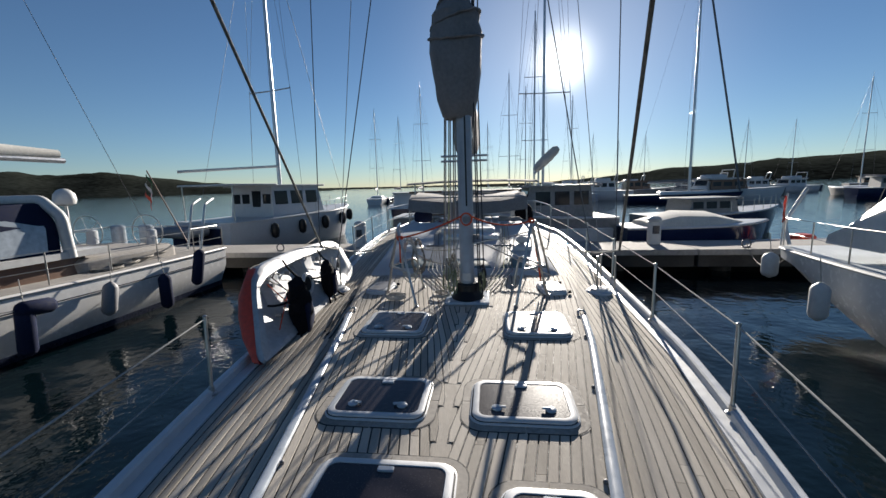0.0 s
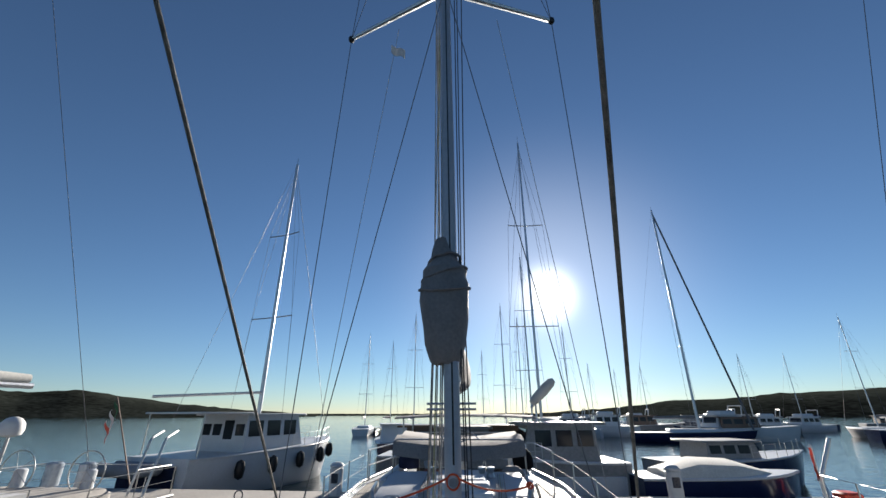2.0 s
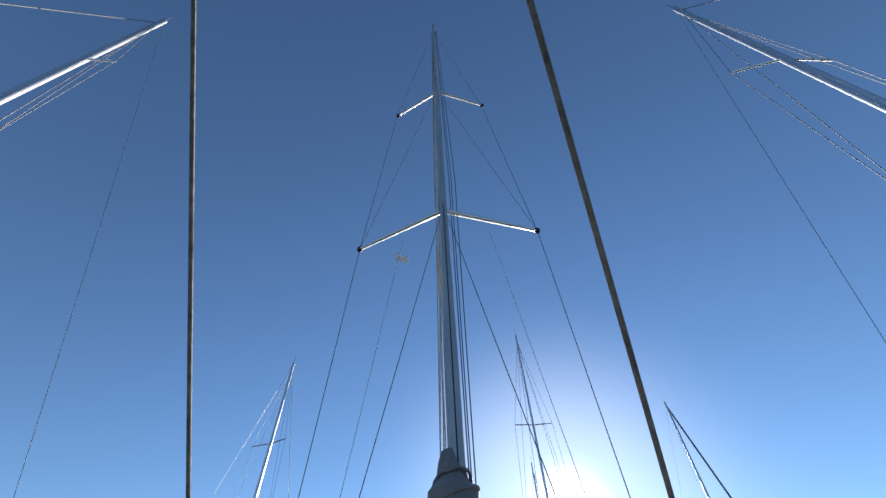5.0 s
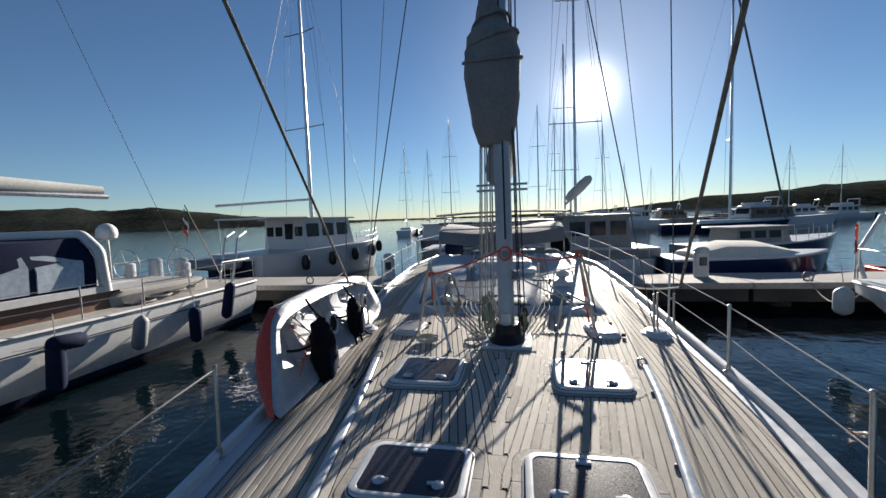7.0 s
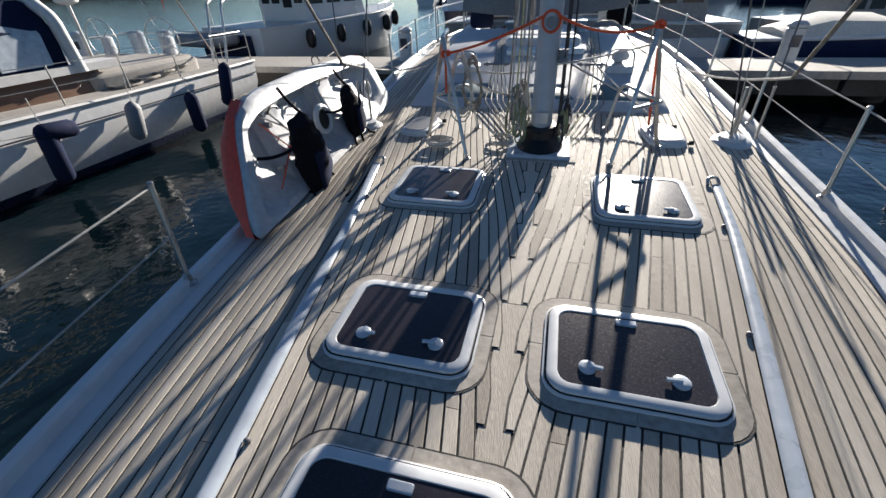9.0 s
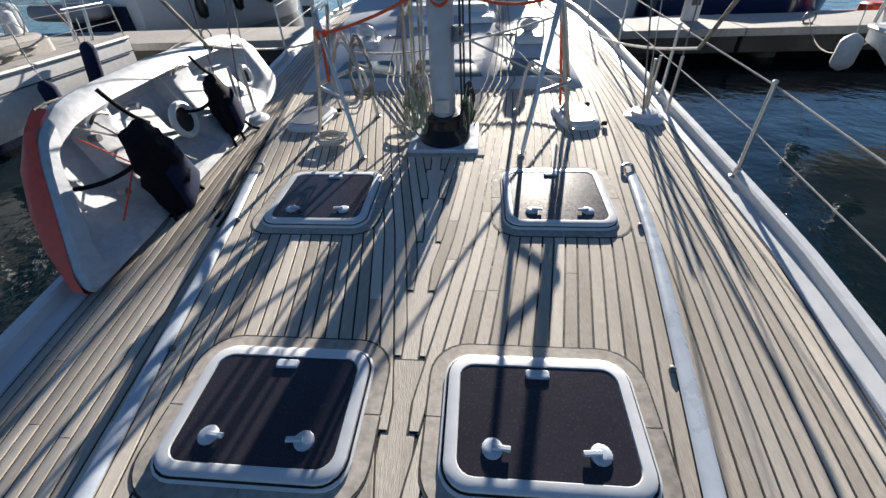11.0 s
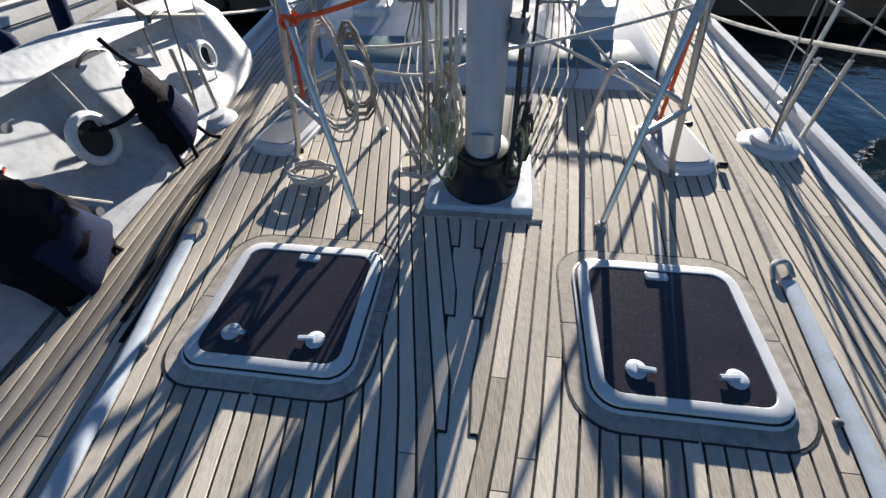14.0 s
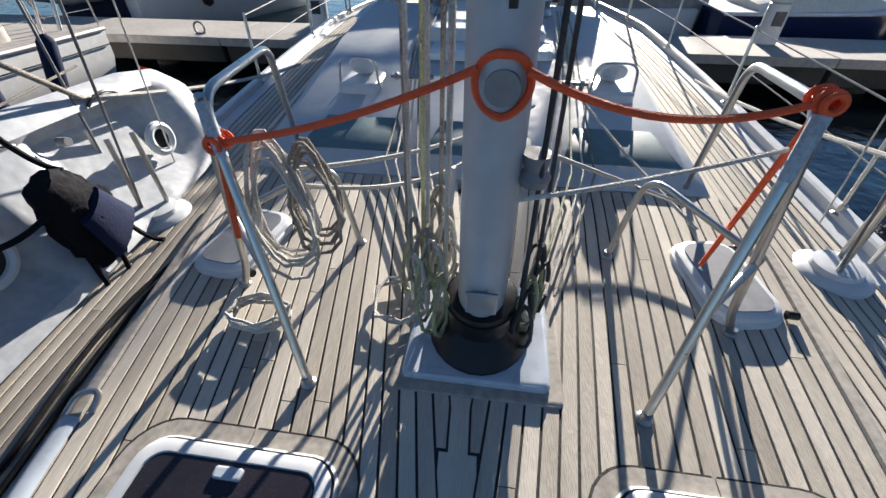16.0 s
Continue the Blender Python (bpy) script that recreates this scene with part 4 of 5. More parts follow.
g.rings([[(x + mid(y), y, 0.86 - 0.10 * math.sin(math.pi * (x + 1.25) / 2.5) - dz + 0.03 * noise.noise((x * 2, y * 2, 3))) for x in (-1.25, -0.9, -0.5, -0.1, 0.3, 0.7, 1.0, 1.25)] + [(x + mid(y), y, 0.845 - 0.10 * math.sin(math.pi * (x + 1.25) / 2.5) - dz) for x in (1.25, 1.0, 0.7, 0.3, -0.1, -0.5, -0.9, -1.25)] for y, dz in ((10.0, 0.30), (10.15, 0.08), (10.6, 0.0), (11.2, 0.05), (11.8, 0.02), (12.2, 0.18))])
part("canopy", g, CANVAS, tent, "sagging grey canvas")
for y in (10.2, 11.9):
    part("hoop", Geo().tube(bend([(mid(y) - 1.27, y, -0.08), (mid(y) - 1.25, y, 0.80), (mid(y) + 1.25, y, 0.80), (mid(y) + 1.27, y, -0.08)]), 0.014, 8), STEEL, tent)
for k, (x, y, w, h, mat, lab) in enumerate(((-1.35, 10.9, 0.42, 0.34, NAVY, "dark blue canvas bag on the cockpit coaming"), (-0.75, 9.9, 0.38, 0.26, BRICK_RED, "faded red cushion propped in the cockpit"), (0.72, 10.0, 0.44, 0.30, CANVAS, "grey canvas bag on the cockpit edge"), (0.98, 11.0, 0.40, 0.36, BLACK_CLOTH, "black bag on the cockpit coaming"))):
    z0 = 0.20 if abs(y - 11) < 0.2 else 0.08
    solid("bag", Geo().rings([[(x + w / 2 * q * math.cos(a) * (1 + 0.15 * noise.noise((math.cos(a) * 2, z * 9, k))), y + w / 2.6 * q * math.sin(a), z0 + z) for a in (2 * math.pi * i / 16 for i in range(16))] for z, q in ((0, 0.85), (0.04, 1.0), (h * 0.5, 1.02), (h * 0.8, 0.85), (h, 0.45))]), mat, lab, "bag")
pp = thing("pushpit", (-0.3, 12.6, -0.1), "stainless steel stern rail", "rail")
for z in (0.2, 0.5):
    part("rail", Geo().tube(bend([(1.6, 11.2, z), (1.4, 12.7, z), (-2.0, 12.7, z), (-2.3, 11.2, z)]), 0.014, 8), STEEL, pp)
for x, y in ((1.6, 11.2), (1.4, 12.65), (0.2, 12.7), (-0.9, 12.7), (-2.0, 12.65), (-2.3, 11.2)):
    part("post", Geo().tube([(x, y, -0.1), (x, y, 0.5)], 0.012, 8), STEEL, pp)
ob_m = thing("outboard_motor", (-1.45, 12.62, 0.1), "black outboard motor clamped to the stern rail", "motor")
part("cowling", Geo().box((-1.45, 12.55, 0.52), (0.30, 0.36, 0.34), 0.10), RUBBER, ob_m)
part("shaft", Geo().box((-1.45, 12.58, 0.14), (0.10, 0.14, 0.5), 0.04), RUBBER, ob_m)
gb = thing("gas_bottle_locker", (0.95, 12.3, 0.05), "white life raft canister on the stern rail", "canister")
part("shell", Geo().lathe((0.95, 12.3, 0.0), [(0.18, 0), (0.22, 0.05), (0.22, 0.3), (0.23, 0.32), (0.22, 0.34), (0.22, 0.5), (0.16, 0.58)], 18), GEL, gb)


# ---- pier ----
pier = thing("pier", (0, 14.4, SEA), "pale concrete pier, its underside coloured dark for shade", "pier", at=LEVEL, kind="structure")
for k in range(14):
    x = -42 + 6 * k
    part("slab", Geo().box((x + 3, 14.4, -0.79), (5.98, 1.85, 0.16), 0.02), CONCRETE, pier)
    part("beam", Geo().box((x + 3, 13.72, -1.05), (5.9, 0.25, 0.35), 0.02), PIER_SHADE, pier)
    for d in (1.0, 4.0):
        part("pile", Geo().tube([(x + d, 14.3, -3.0), (x + d, 14.3, -0.86)], 0.28, 12), PIER_SHADE, pier)
# added dark wall that stands in for the shade below the slabs
part("soffit_shade_wall", Geo().box((0, 14.9, -1.3), (84, 0.4, 0.9), 0.02), PIER_SHADE, pier)


def pedestal(x, y):
    p = thing("service_pedestal", (x, y, -0.7), "white rounded shore power pedestal on the pier", "pedestal", "pier pedestals", at=LEVEL)
    part("body", Geo().box((x, y, -0.33), (0.36, 0.30, 0.74), 0.10), WHITE, p)
    part("cap", Geo().lathe((x, y, 0.03), [(0.2, 0), (0.2, 0.05), (0.14, 0.11), (0.05, 0.13)], 16), WHITE, p)
    part("socket_panel", Geo().box((x, y - 0.152, -0.25), (0.2, 0.012, 0.25), 0.02), BLUE_PAINT, p)


for x in (-4.15, 5.2, -16, 17):
    pedestal(x, 14.6)
for x in (-6.6, -2.0, 2.2, 7.4):
    b = thing("bollard", (x, 13.8, -0.71), "grey iron mooring ring on the pier edge", "bollard", "mooring rings", at=LEVEL)
    part("ring", Geo().tube([(x + 0.12 * math.cos(a), 13.8, -0.6 + 0.12 * math.sin(a)) for a in (2 * math.pi * k / 18 for k in range(19))], 0.02, 8), WIRE, b)
    part("base", Geo().box((x, 13.8, -0.70), (0.2, 0.12, 0.03), 0.02), WIRE, b)
solid("mooring_line", Geo().tube(arc((1.3, 12.6, 0.2), (2.2, 13.8, -0.6), 0.2), 0.012, 7), ROPE, "white mooring line to the pier", "rope", "mooring lines", LEVEL)
solid("mooring_line", Geo().tube(arc((-1.9, 12.6, 0.2), (-2.0, 13.8, -0.6), 0.2), 0.012, 7), ROPE, "white mooring line to the pier", "rope", "mooring lines", LEVEL)
solid("mooring_line", Geo().tube(arc((7.4, 13.8, -0.6), (6.2, 10.2, -0.2), 0.5), 0.012, 7), ROPE_DARK, "dark mooring line hanging to the pier", "rope", "mooring lines", LEVEL)


# ---- other boats: local frame, stern at y = 0, bow at y = L, waterline z = 0 ----
def hull_geo(L, B, fb, rise=0.25, tr=0.8, full=0.5, counter=0.0):
    rows = []
    for i in range(25):
        w = i / 24
        b = B / 2 * (tr + (1 - tr) * math.sin(min(1, w / full) * math.pi / 2)) * (1 - max(0, (w - full) / (1 - full)) ** 2.2)
        b = max(b, 0.02)
        z = fb + rise * w * w
        y = L * w
        k = 0.05 * L * (w ** 6)
        up = counter * max(0.0, 1 - w / 0.3) ** 1.5
        rows.append([(-b * 1.0, y, z), (-b * 0.98, y - k * 0.4, z * 0.55 + up * 0.3), (-b * 0.86, y - k, 0.06 + up * 0.8), (-b * 0.6, y - k * 1.4, -0.35 + up), (b * 0.6, y - k * 1.4, -0.35 + up), (b * 0.86, y - k, 0.06 + up * 0.8), (b * 0.98, y - k * 0.4, z * 0.55 + up * 0.3), (b, y, z)])
    return rows


def hull_parts(t, L, B, fb, rise, tr, full, mat, deck_mat, stripe=None, low=None, counter=0.0):
    rows = hull_geo(L, B, fb, rise, tr, full, counter)
    part("hull", Geo().rings(rows), mat, t)
    part("deck", Geo().rings([[(r[0][0] * 0.985, r[0][1], r[0][2] + 0.004), (r[0][0] * 0.985, r[0][1], r[0][2] + 0.02), (r[7][0] * 0.985, r[0][1], r[0][2] + 0.02), (r[7][0] * 0.985, r[0][1], r[0][2] + 0.004)] for r in rows]), deck_mat, t)
    for q in (0, 7):
        sgn = -1 if q == 0 else 1
        part("rubbing_strake", Geo().tube([(r[q][0] + sgn * 0.005, r[q][1], r[q][2] - 0.02) for r in rows], 0.035, 6), stripe or WHITE, t)
        if low:
            m_ = 2 if q == 0 else 5
            part("boot_stripe", Geo().rings([[(r[m_][0] + sgn * 0.004, r[m_][1], -0.05), (r[m_][0] + sgn * 0.02, r[m_][1], -0.02), (r[m_][0] * 1.01 + sgn * 0.02, r[m_][1], 0.13), (r[m_][0] + sgn * -0.01, r[m_][1], 0.14)] for r in rows]), low, t)
    return rows


def rig(t, x, y, z, h, n_sp=2, boom_len=4.0, cover=CANVAS_LIGHT, B=3.5, r=0.085, boom_z=1.3, back=-1, furl=0.012, reach=5.0):
    m_ = part("mast", Geo().tube([(x, y, z), (x, y, z + h)], r, 10, r * 0.7), ALU, t)
    for k in range(n_sp):
        zz = z + h * (k + 1) / (n_sp + 1)
        L_ = B * (0.36 - 0.08 * k)
        for q in (-1, 1):
            part("spreader", Geo().tube([(x, y, zz), (x + q * L_, y + back * 0.15, zz - 0.02)], 0.03, 6), ALU, m_)
            part("shroud", Geo().tube([(x + q * B * 0.45, y + back * 0.2, z - 0.4), (x + q * L_, y + back * 0.15, zz), (x, y, z + h * 0.97)], 0.008, 4), WIRE, m_)
    part("forestay", Geo().tube([(x, y - back * reach, z - 0.3), (x, y, z + h * 0.98)], furl, 6), WIRE, m_)
    part("backstay", Geo().tube([(x, y + back * y * 0.95 if y else y, z - 0.3), (x, y, z + h)], 0.008, 4), WIRE, m_)
    if boom_len:
        b = part("boom", Geo().tube([(x, y + back * 0.2, z + boom_z), (x, y + back * boom_len, z + boom_z + 0.02)], 0.06, 8), ALU, t)
        part("sail_cover", Geo().rings([[(x + w * math.cos(a), yy, z + boom_z + 0.16 + hh * math.sin(a)) for a in (2 * math.pi * k / 12 for k in range(12))] for yy, w, hh in ((y + back * 0.25, 0.10, 0.22), (y + back * boom_len * 0.5, 0.13, 0.18), (y + back * (boom_len - 0.1), 0.07, 0.09))]), cover, b, "pale canvas sail cover")
    part("masthead", Geo().tube([(x, y, z + h), (x, y, z + h + 0.5)], 0.01, 5), WIRE, m_)


def rails(t, rows, q, i0, i1, step, h=0.6):
    pts = [(rows[i][q][0] * 0.96, rows[i][q][1], rows[i][q][2]) for i in range(i0, i1 + 1, step)]
    for p in pts:
        part("stanchion", Geo().tube([p, (p[0], p[1], p[2] + h)], 0.013, 6), STEEL, t)
    for z in (h * 0.5, h):
        part("lifeline", Geo().tube([(p[0], p[1], p[2] + z) for p in pts], 0.006, 5), STEEL, t)


def fender(m, w, mat, label, r=0.13, tilt=0):
    f = thing("fender", (0, 0, 0), label, "fender", "fenders", at=m)
    part("body", Geo().lathe((0, 0, -w), [(0.03, -0.05), (r * 0.8, 0), (r, 0.06), (r, w - 0.06), (r * 0.8, w), (0.03, w + 0.06)], 16), mat, f)
    part("lanyard", Geo().tube([(0, 0, 0.05), (-0.05, 0, 0.45)], 0.008, 5), ROPE, f)


CLEAR = material("clear_plastic", (0.42, 0.47, 0.52), 0.15, vary=0.15, scale=2)
# the yacht lying alongside, stern to the pier
NB = Matrix.Translation((-9.3, 12.3, SEA)) @ pose(0, 0, 0, 0, 0, 180)
nb = thing("sailing_yacht", (0, 0, 0), "white sailing yacht with a tan deck, moored stern-to at the pier", "yacht", "moored boats", NB)
rows = hull_parts(nb, 14.5, 4.0, 1.10, 0.35, 0.92, 0.45, TOPSIDE, CONCRETE, WHITE, BLUE_PAINT)
part("stripe", Geo().tube([(r[0][0] * 1.003, r[0][1], r[0][2] - 0.28) for r in rows[:-1]], 0.012, 5), BLUE_PAINT, nb)
part("stripe", Geo().tube([(r[7][0] * 1.003, r[7][1], r[7][2] - 0.28) for r in rows[:-1]], 0.012, 5), BLUE_PAINT, nb)
part("coachroof", Geo().rings([[(-w, y, 1.1), (-w * 0.94, y, 1.1 + h), (w * 0.94, y, 1.1 + h), (w, y, 1.1)] for y, w, h in ((3.6, 1.35, 0.45), (4.4, 1.4, 0.5), (8.5, 1.3, 0.45), (10.5, 0.8, 0.1))]), BROWN, nb, "brown timber-sided coachroof")
part("coaming", Geo().box((0, 2.6, 1.25), (2.9, 2.6, 0.35), 0.2), CONCRETE, nb)
hood = part("sprayhood", Geo().rings([[(-1.35 * k, y, 1.55), (-1.38 * k, y, 1.55 + h * 0.6), (-1.15 * k, y, 1.55 + h), (1.15 * k, y, 1.55 + h), (1.38 * k, y, 1.55 + h * 0.6), (1.35 * k, y, 1.55)] for y, h, k in ((4.1, 0.95, 1.0), (4.25, 1.02, 1.0), (5.6, 0.95, 1.0), (6.6, 0.25, 0.95))]), NAVY, nb, "dark blue canvas sprayhood")
part("arch", Geo().tube(bend([(-1.44, 4.0, 1.5), (-1.42, 4.05, 2.3), (-1.1, 4.1, 2.62), (1.1, 4.1, 2.62), (1.42, 4.05, 2.3), (1.44, 4.0, 1.5)]), 0.10, 10), WHITE, nb, "white moulded arch")
part("coaming_edge", Geo().rings([[(-1.5, y, 1.5), (-1.5, y, 1.62), (1.5, y, 1.62), (1.5, y, 1.5)] for y in (3.3, 6.9)]), WHITE, nb, "white moulded ledge")
for q in (-1, 1):
    for y0, y1, h0, h1 in ((4.35, 5.10, 2.27, 2.29), (5.22, 6.15, 2.29, 1.98)):
        part("side_window", Geo().rings([[(q * (1.365 + e), y0, 1.66), (q * (1.395 + e), y0, 2.1), (q * (1.27 + e), y0, h0), (q * (1.27 + e), y1, h1), (q * (1.39 + e), y1, min(h1, 2.1) - 0.08), (q * (1.365 + e), y1, 1.66)] for e in (0, 0.025)]), CLEAR, hood, "clear plastic side window")
rig(nb, 0, 8.5, 1.6, 17.5, 3, 5.9, CANVAS_LIGHT, 3.9, 0.11, 1.85)
rails(nb, rows, 0, 0, 22, 2)
rails(nb, rows, 7, 0, 22, 2)
part("radar_pole", Geo().tube([(1.08, 1.8, 1.1), (1.08, 1.8, 2.5)], 0.035, 8), STEEL, nb)
part("radar_dome", Geo().lathe((1.08, 1.8, 2.45), [(0.10, 0), (0.21, 0.04), (0.24, 0.14), (0.22, 0.28), (0.14, 0.38), (0.05, 0.42)], 18), WHITE, nb)
for x in (-0.9, 0.8):
    w = part("steering_wheel", Geo().tube([(x + 0.42 * math.cos(a), 1.6, 1.75 + 0.42 * math.sin(a)) for a in (2 * math.pi * k / 26 for k in range(27))], 0.014, 6), STEEL, nb)
    for k in range(5):
        a = 2 * math.pi * k / 5
        part("spoke", Geo().tube([(x, 1.6, 1.75), (x + 0.42 * math.cos(a), 1.6, 1.75 + 0.42 * math.sin(a))], 0.008, 5), STEEL, w)
    part("pedestal", Geo().box((x, 1.5, 1.45), (0.22, 0.2, 0.7), 0.06), GEL, nb)
pole = part("flag_pole", Geo().tube([(-0.78, 0.1, 1.2), (0.27, 0.1, 3.35)], 0.018, 6), BROWN, nb)
FLAG_GREEN = material("green_cloth", (0.03, 0.10, 0.05), 0.85, vary=0.15, bump=0.2)
for k, mat in enumerate((FLAG_GREEN, WHITE, RED)):
    part("flag_stripe", Geo().sheet([[(0.25 + 0.05 * k - 0.02 * j + 0.03 * math.sin(j * 1.4 + i), 0.1 + 0.05 * math.sin(j + i * 0.7), 3.32 - 0.26 * k - 0.26 * i / 4 - 0.07 * j) for i in range(5)] for j in range(6)]), mat, pole)
for x in (-1.05, -1.45):
    part("davit", Geo().tube(bend([(x, 0.5, 1.1), (x - 0.04, 0.2, 2.35), (x + 0.1, -0.35, 2.5)]), 0.03, 8), STEEL, nb)
part("stern_rail", Geo().tube(bend([(-1.75, 1.2, 1.75), (-1.75, 0.1, 1.75), (1.7, 0.1, 1.75), (1.7, 1.2, 1.75)]), 0.016, 8), STEEL, nb)
for x in (0.3, 1.2):
    part("outboard_bracket", Geo().box((x, 0.35, 1.55), (0.35, 0.28, 0.55), 0.10), CLEAR, nb, "pale plastic-covered stern box")
coil_pts = Geo()
for k in range(4):
    coil_pts.tube([(-1.55 + 0.22 * math.cos(a) + 0.1 * k, 3.4 - 0.5 * k + 0.3 * math.sin(a), 1.17 + 0.03 * k) for a in (2 * math.pi * j / 16 for j in range(17))], 0.03, 6)
part("rope_heap", coil_pts, ROPE_DARK, nb, "dark coils of mooring rope")
for y, z, mat, ln, ry in ((9.65, -0.62, NAVY, 0.70, 0), (8.35, -0.50, GREYLID, 0.55, -12), (6.85, -0.50, NAVY, 0.75, -4), (10.85, -0.25, NAVY, 0.80, -16), (5.3, -0.6, WHITE, 0.6, 0)):
    fender(pose(-7.15, y, z, ry, 0, 0), ln, mat, "dark cloth-covered fender hanging on the topside" if mat is not WHITE else "white fender hanging on the topside")
fender(pose(-7.12, 6.75, -0.52, 85, 0, 0), 0.5, NAVY, "dark blue fender lying along the topside")

# the boat lying on the other side
RB = Matrix.Translation((7.5, 10.6, SEA)) @ pose(0, 0, 0, 0, 0, 180)
rb = thing("sailing_yacht", (0, 0, 0), "white cruising yacht with a high topside, moored close by", "yacht", "moored boats", RB)
rows = hull_parts(rb, 12.5, 3.9, 1.25, 0.30, 0.66, 0.40, TOPSIDE, NONSKID, WHITE, None, 1.15)
part("coachroof", Geo().rings([[(-w, y, 1.35), (-w * 0.92, y, 1.35 + h), (w * 0.92, y, 1.35 + h), (w, y, 1.35)] for y, w, h in ((3.2, 1.3, 0.4), (4.0, 1.35, 0.45), (8.0, 1.1, 0.4), (9.6, 0.6, 0.1))]), GEL, rb)
hd = part("sprayhood", Geo().rings([[(-1.45 * k, y, 1.5), (-1.42 * k, y, 1.5 + h * 0.6), (-1.15 * k, y, 1.5 + h), (1.15 * k, y, 1.5 + h), (1.42 * k, y, 1.5 + h * 0.6), (1.45 * k, y, 1.5)] for y, h, k in ((1.25, 0.25, 0.95), (2.6, 1.35, 0.97), (4.6, 1.55, 1.0), (5.6, 0.4, 0.95))]), WHITE, rb, "pale fabric cockpit tent")
for q in (-1, 1):
    part("window", Geo().rings([[(q * (1.45 + e), 3.1, 1.75), (q * (1.45 + e), 3.1, 2.2), (q * (1.45 + e), 4.4, 2.2), (q * (1.45 + e), 4.5, 1.75)] for e in (0.0, 0.015)]), GREYLID, hd, "grey plastic window")
rig(rb, 0, 5.5, 1.75, 15.5, 2, 4.2, CANVAS_LIGHT, 3.8, 0.10, 1.3)
rails(rb, rows, 0, 0, 22, 2)
rails(rb, rows, 7, 0, 22, 2)
part("boarding_arch", Geo().tube(bend([(1.19, 0.1, 1.3), (1.19, -0.1, 1.75), (0.82, -0.1, 2.45)]), 0.035, 8), STEEL, rb)
pl = part("flag_pole", Geo().tube([(1.35, 0.1, 1.3), (1.25, 0.0, 2.35)], 0.018, 6), WHITE, rb)
part("flag", Geo().sheet([[(1.28 + 0.03 * math.sin(j * 2 + i) + 0.02 * j, 0.0 + 0.03 * j, 2.3 - 0.09 * i) for i in range(7)] for j in range(4)]), RED, rb, "limp red flag")
fender(pose(5.95, 10.45, -0.35, 0, 0, 0), 0.42, WHITE, "white fender hanging at the stern quarter", 0.15)
fender(pose(5.28, 8.2, -0.45, 0, 0, 0), 0.5, WHITE, "pale grey fender hanging on the topside", 0.13)


# ---- boats beyond the pier ----
def motor_boat(m, L, B, fb, label, hull_mat=GEL, cabin=(0.3, 0.65, 1.1), fly=True, seed=0, group="moored boats", cabin_mat=None):
    t = thing("motor_boat", (0, 0, 0), label, "motor boat", group, m)
    rows_ = hull_parts(t, L, B, fb, 0.35, 0.9, 0.55, hull_mat, GEL, WHITE)
    a, b, h = cabin
    w = B * 0.36
    cab = part("cabin", Geo().rings([[(-w, y, fb), (-w * 0.93, y + s_, fb + h), (w * 0.93, y + s_, fb + h), (w, y, fb)] for y, s_ in ((L * a, 0.1), (L * b, -0.25 * h))]), cabin_mat or GEL, t)
    n_ = 3
    for q in (-1, 1):
        for k in range(n_):
            y0 = L * a + (L * (b - a) - 0.5) * (k + 0.12) / n_ + 0.1
            y1 = L * a + (L * (b - a) - 0.5) * (k + 0.88) / n_ + 0.1
            part("window", Geo().rings([[(q * (w * 0.965 + e), y0, fb + h * 0.42), (q * (w * 0.938 + e), y0, fb + h * 0.85), (q * (w * 0.938 + e), y1, fb + h * 0.85), (q * (w * 0.965 + e), y1, fb + h * 0.42)] for e in (0, 0.02)]), DARK_GLASS, cab)
    part("windscreen", Geo().rings([[(-w * 0.8, L * b - 0.10 * h + e, fb + h * 0.42), (-w * 0.76, L * b - 0.22 * h + e, fb + h * 0.88), (w * 0.76, L * b - 0.22 * h + e, fb + h * 0.88), (w * 0.8, L * b - 0.10 * h + e, fb + h * 0.42)] for e in (0.0, 0.03)]), DARK_GLASS, cab)
    part("roof", Geo().box((0, L * (a + b) / 2 - 0.1, fb + h + 0.03), (B * 0.76, L * (b - a) + 0.5, 0.09), 0.2), cabin_mat or WHITE, t)
    if fly:
        part("flybridge", Geo().box((0, L * (a + b) / 2, fb + h + 0.3), (B * 0.6, L * (b - a) * 0.6, 0.45), 0.25), GEL, t)
        part("radar_arch", Geo().tube(bend([(-B * 0.3, L * a, fb + h), (-B * 0.28, L * a - 0.3, fb + h + 1.1), (B * 0.28, L * a - 0.3, fb + h + 1.1), (B * 0.3, L * a, fb + h)]), 0.06, 8), WHITE, t)
    rails(t, rows_, 0, 12, 22, 2, 0.55)
    rails(t, rows_, 7, 12, 22, 2, 0.55)
    return t, rows_


tw, rows = motor_boat(Matrix.Translation((-11.7, 16.9, SEA)) @ pose(0, 0, 0, 0, 0, -16), 10.0, 3.7, 1.45, "white wooden trawler yacht with dark oval fenders beyond the pier", cabin=(0.26, 0.62, 1.45), fly=False)
part("awning", Geo().box((0, 1.5, 2.98), (3.3, 2.6, 0.06), 0.2), WHITE, tw, "white hardtop over the aft deck")
for x in (-1.5, 1.5):
    part("awning_post", Geo().tube([(x, 0.4, 1.4), (x, 0.4, 2.97)], 0.025, 8), STEEL, tw)
for x in (-0.95, -0.35, 0.95):
    part("aft_window", Geo().box((x, 2.67, 2.30), (0.46, 0.05, 0.50), 0.0), DARK_GLASS, tw)
part("aft_door", Geo().box((0.32, 2.66, 2.12), (0.50, 0.05, 1.15), 0.0), DARK_GLASS, tw, "dark open cabin doorway")
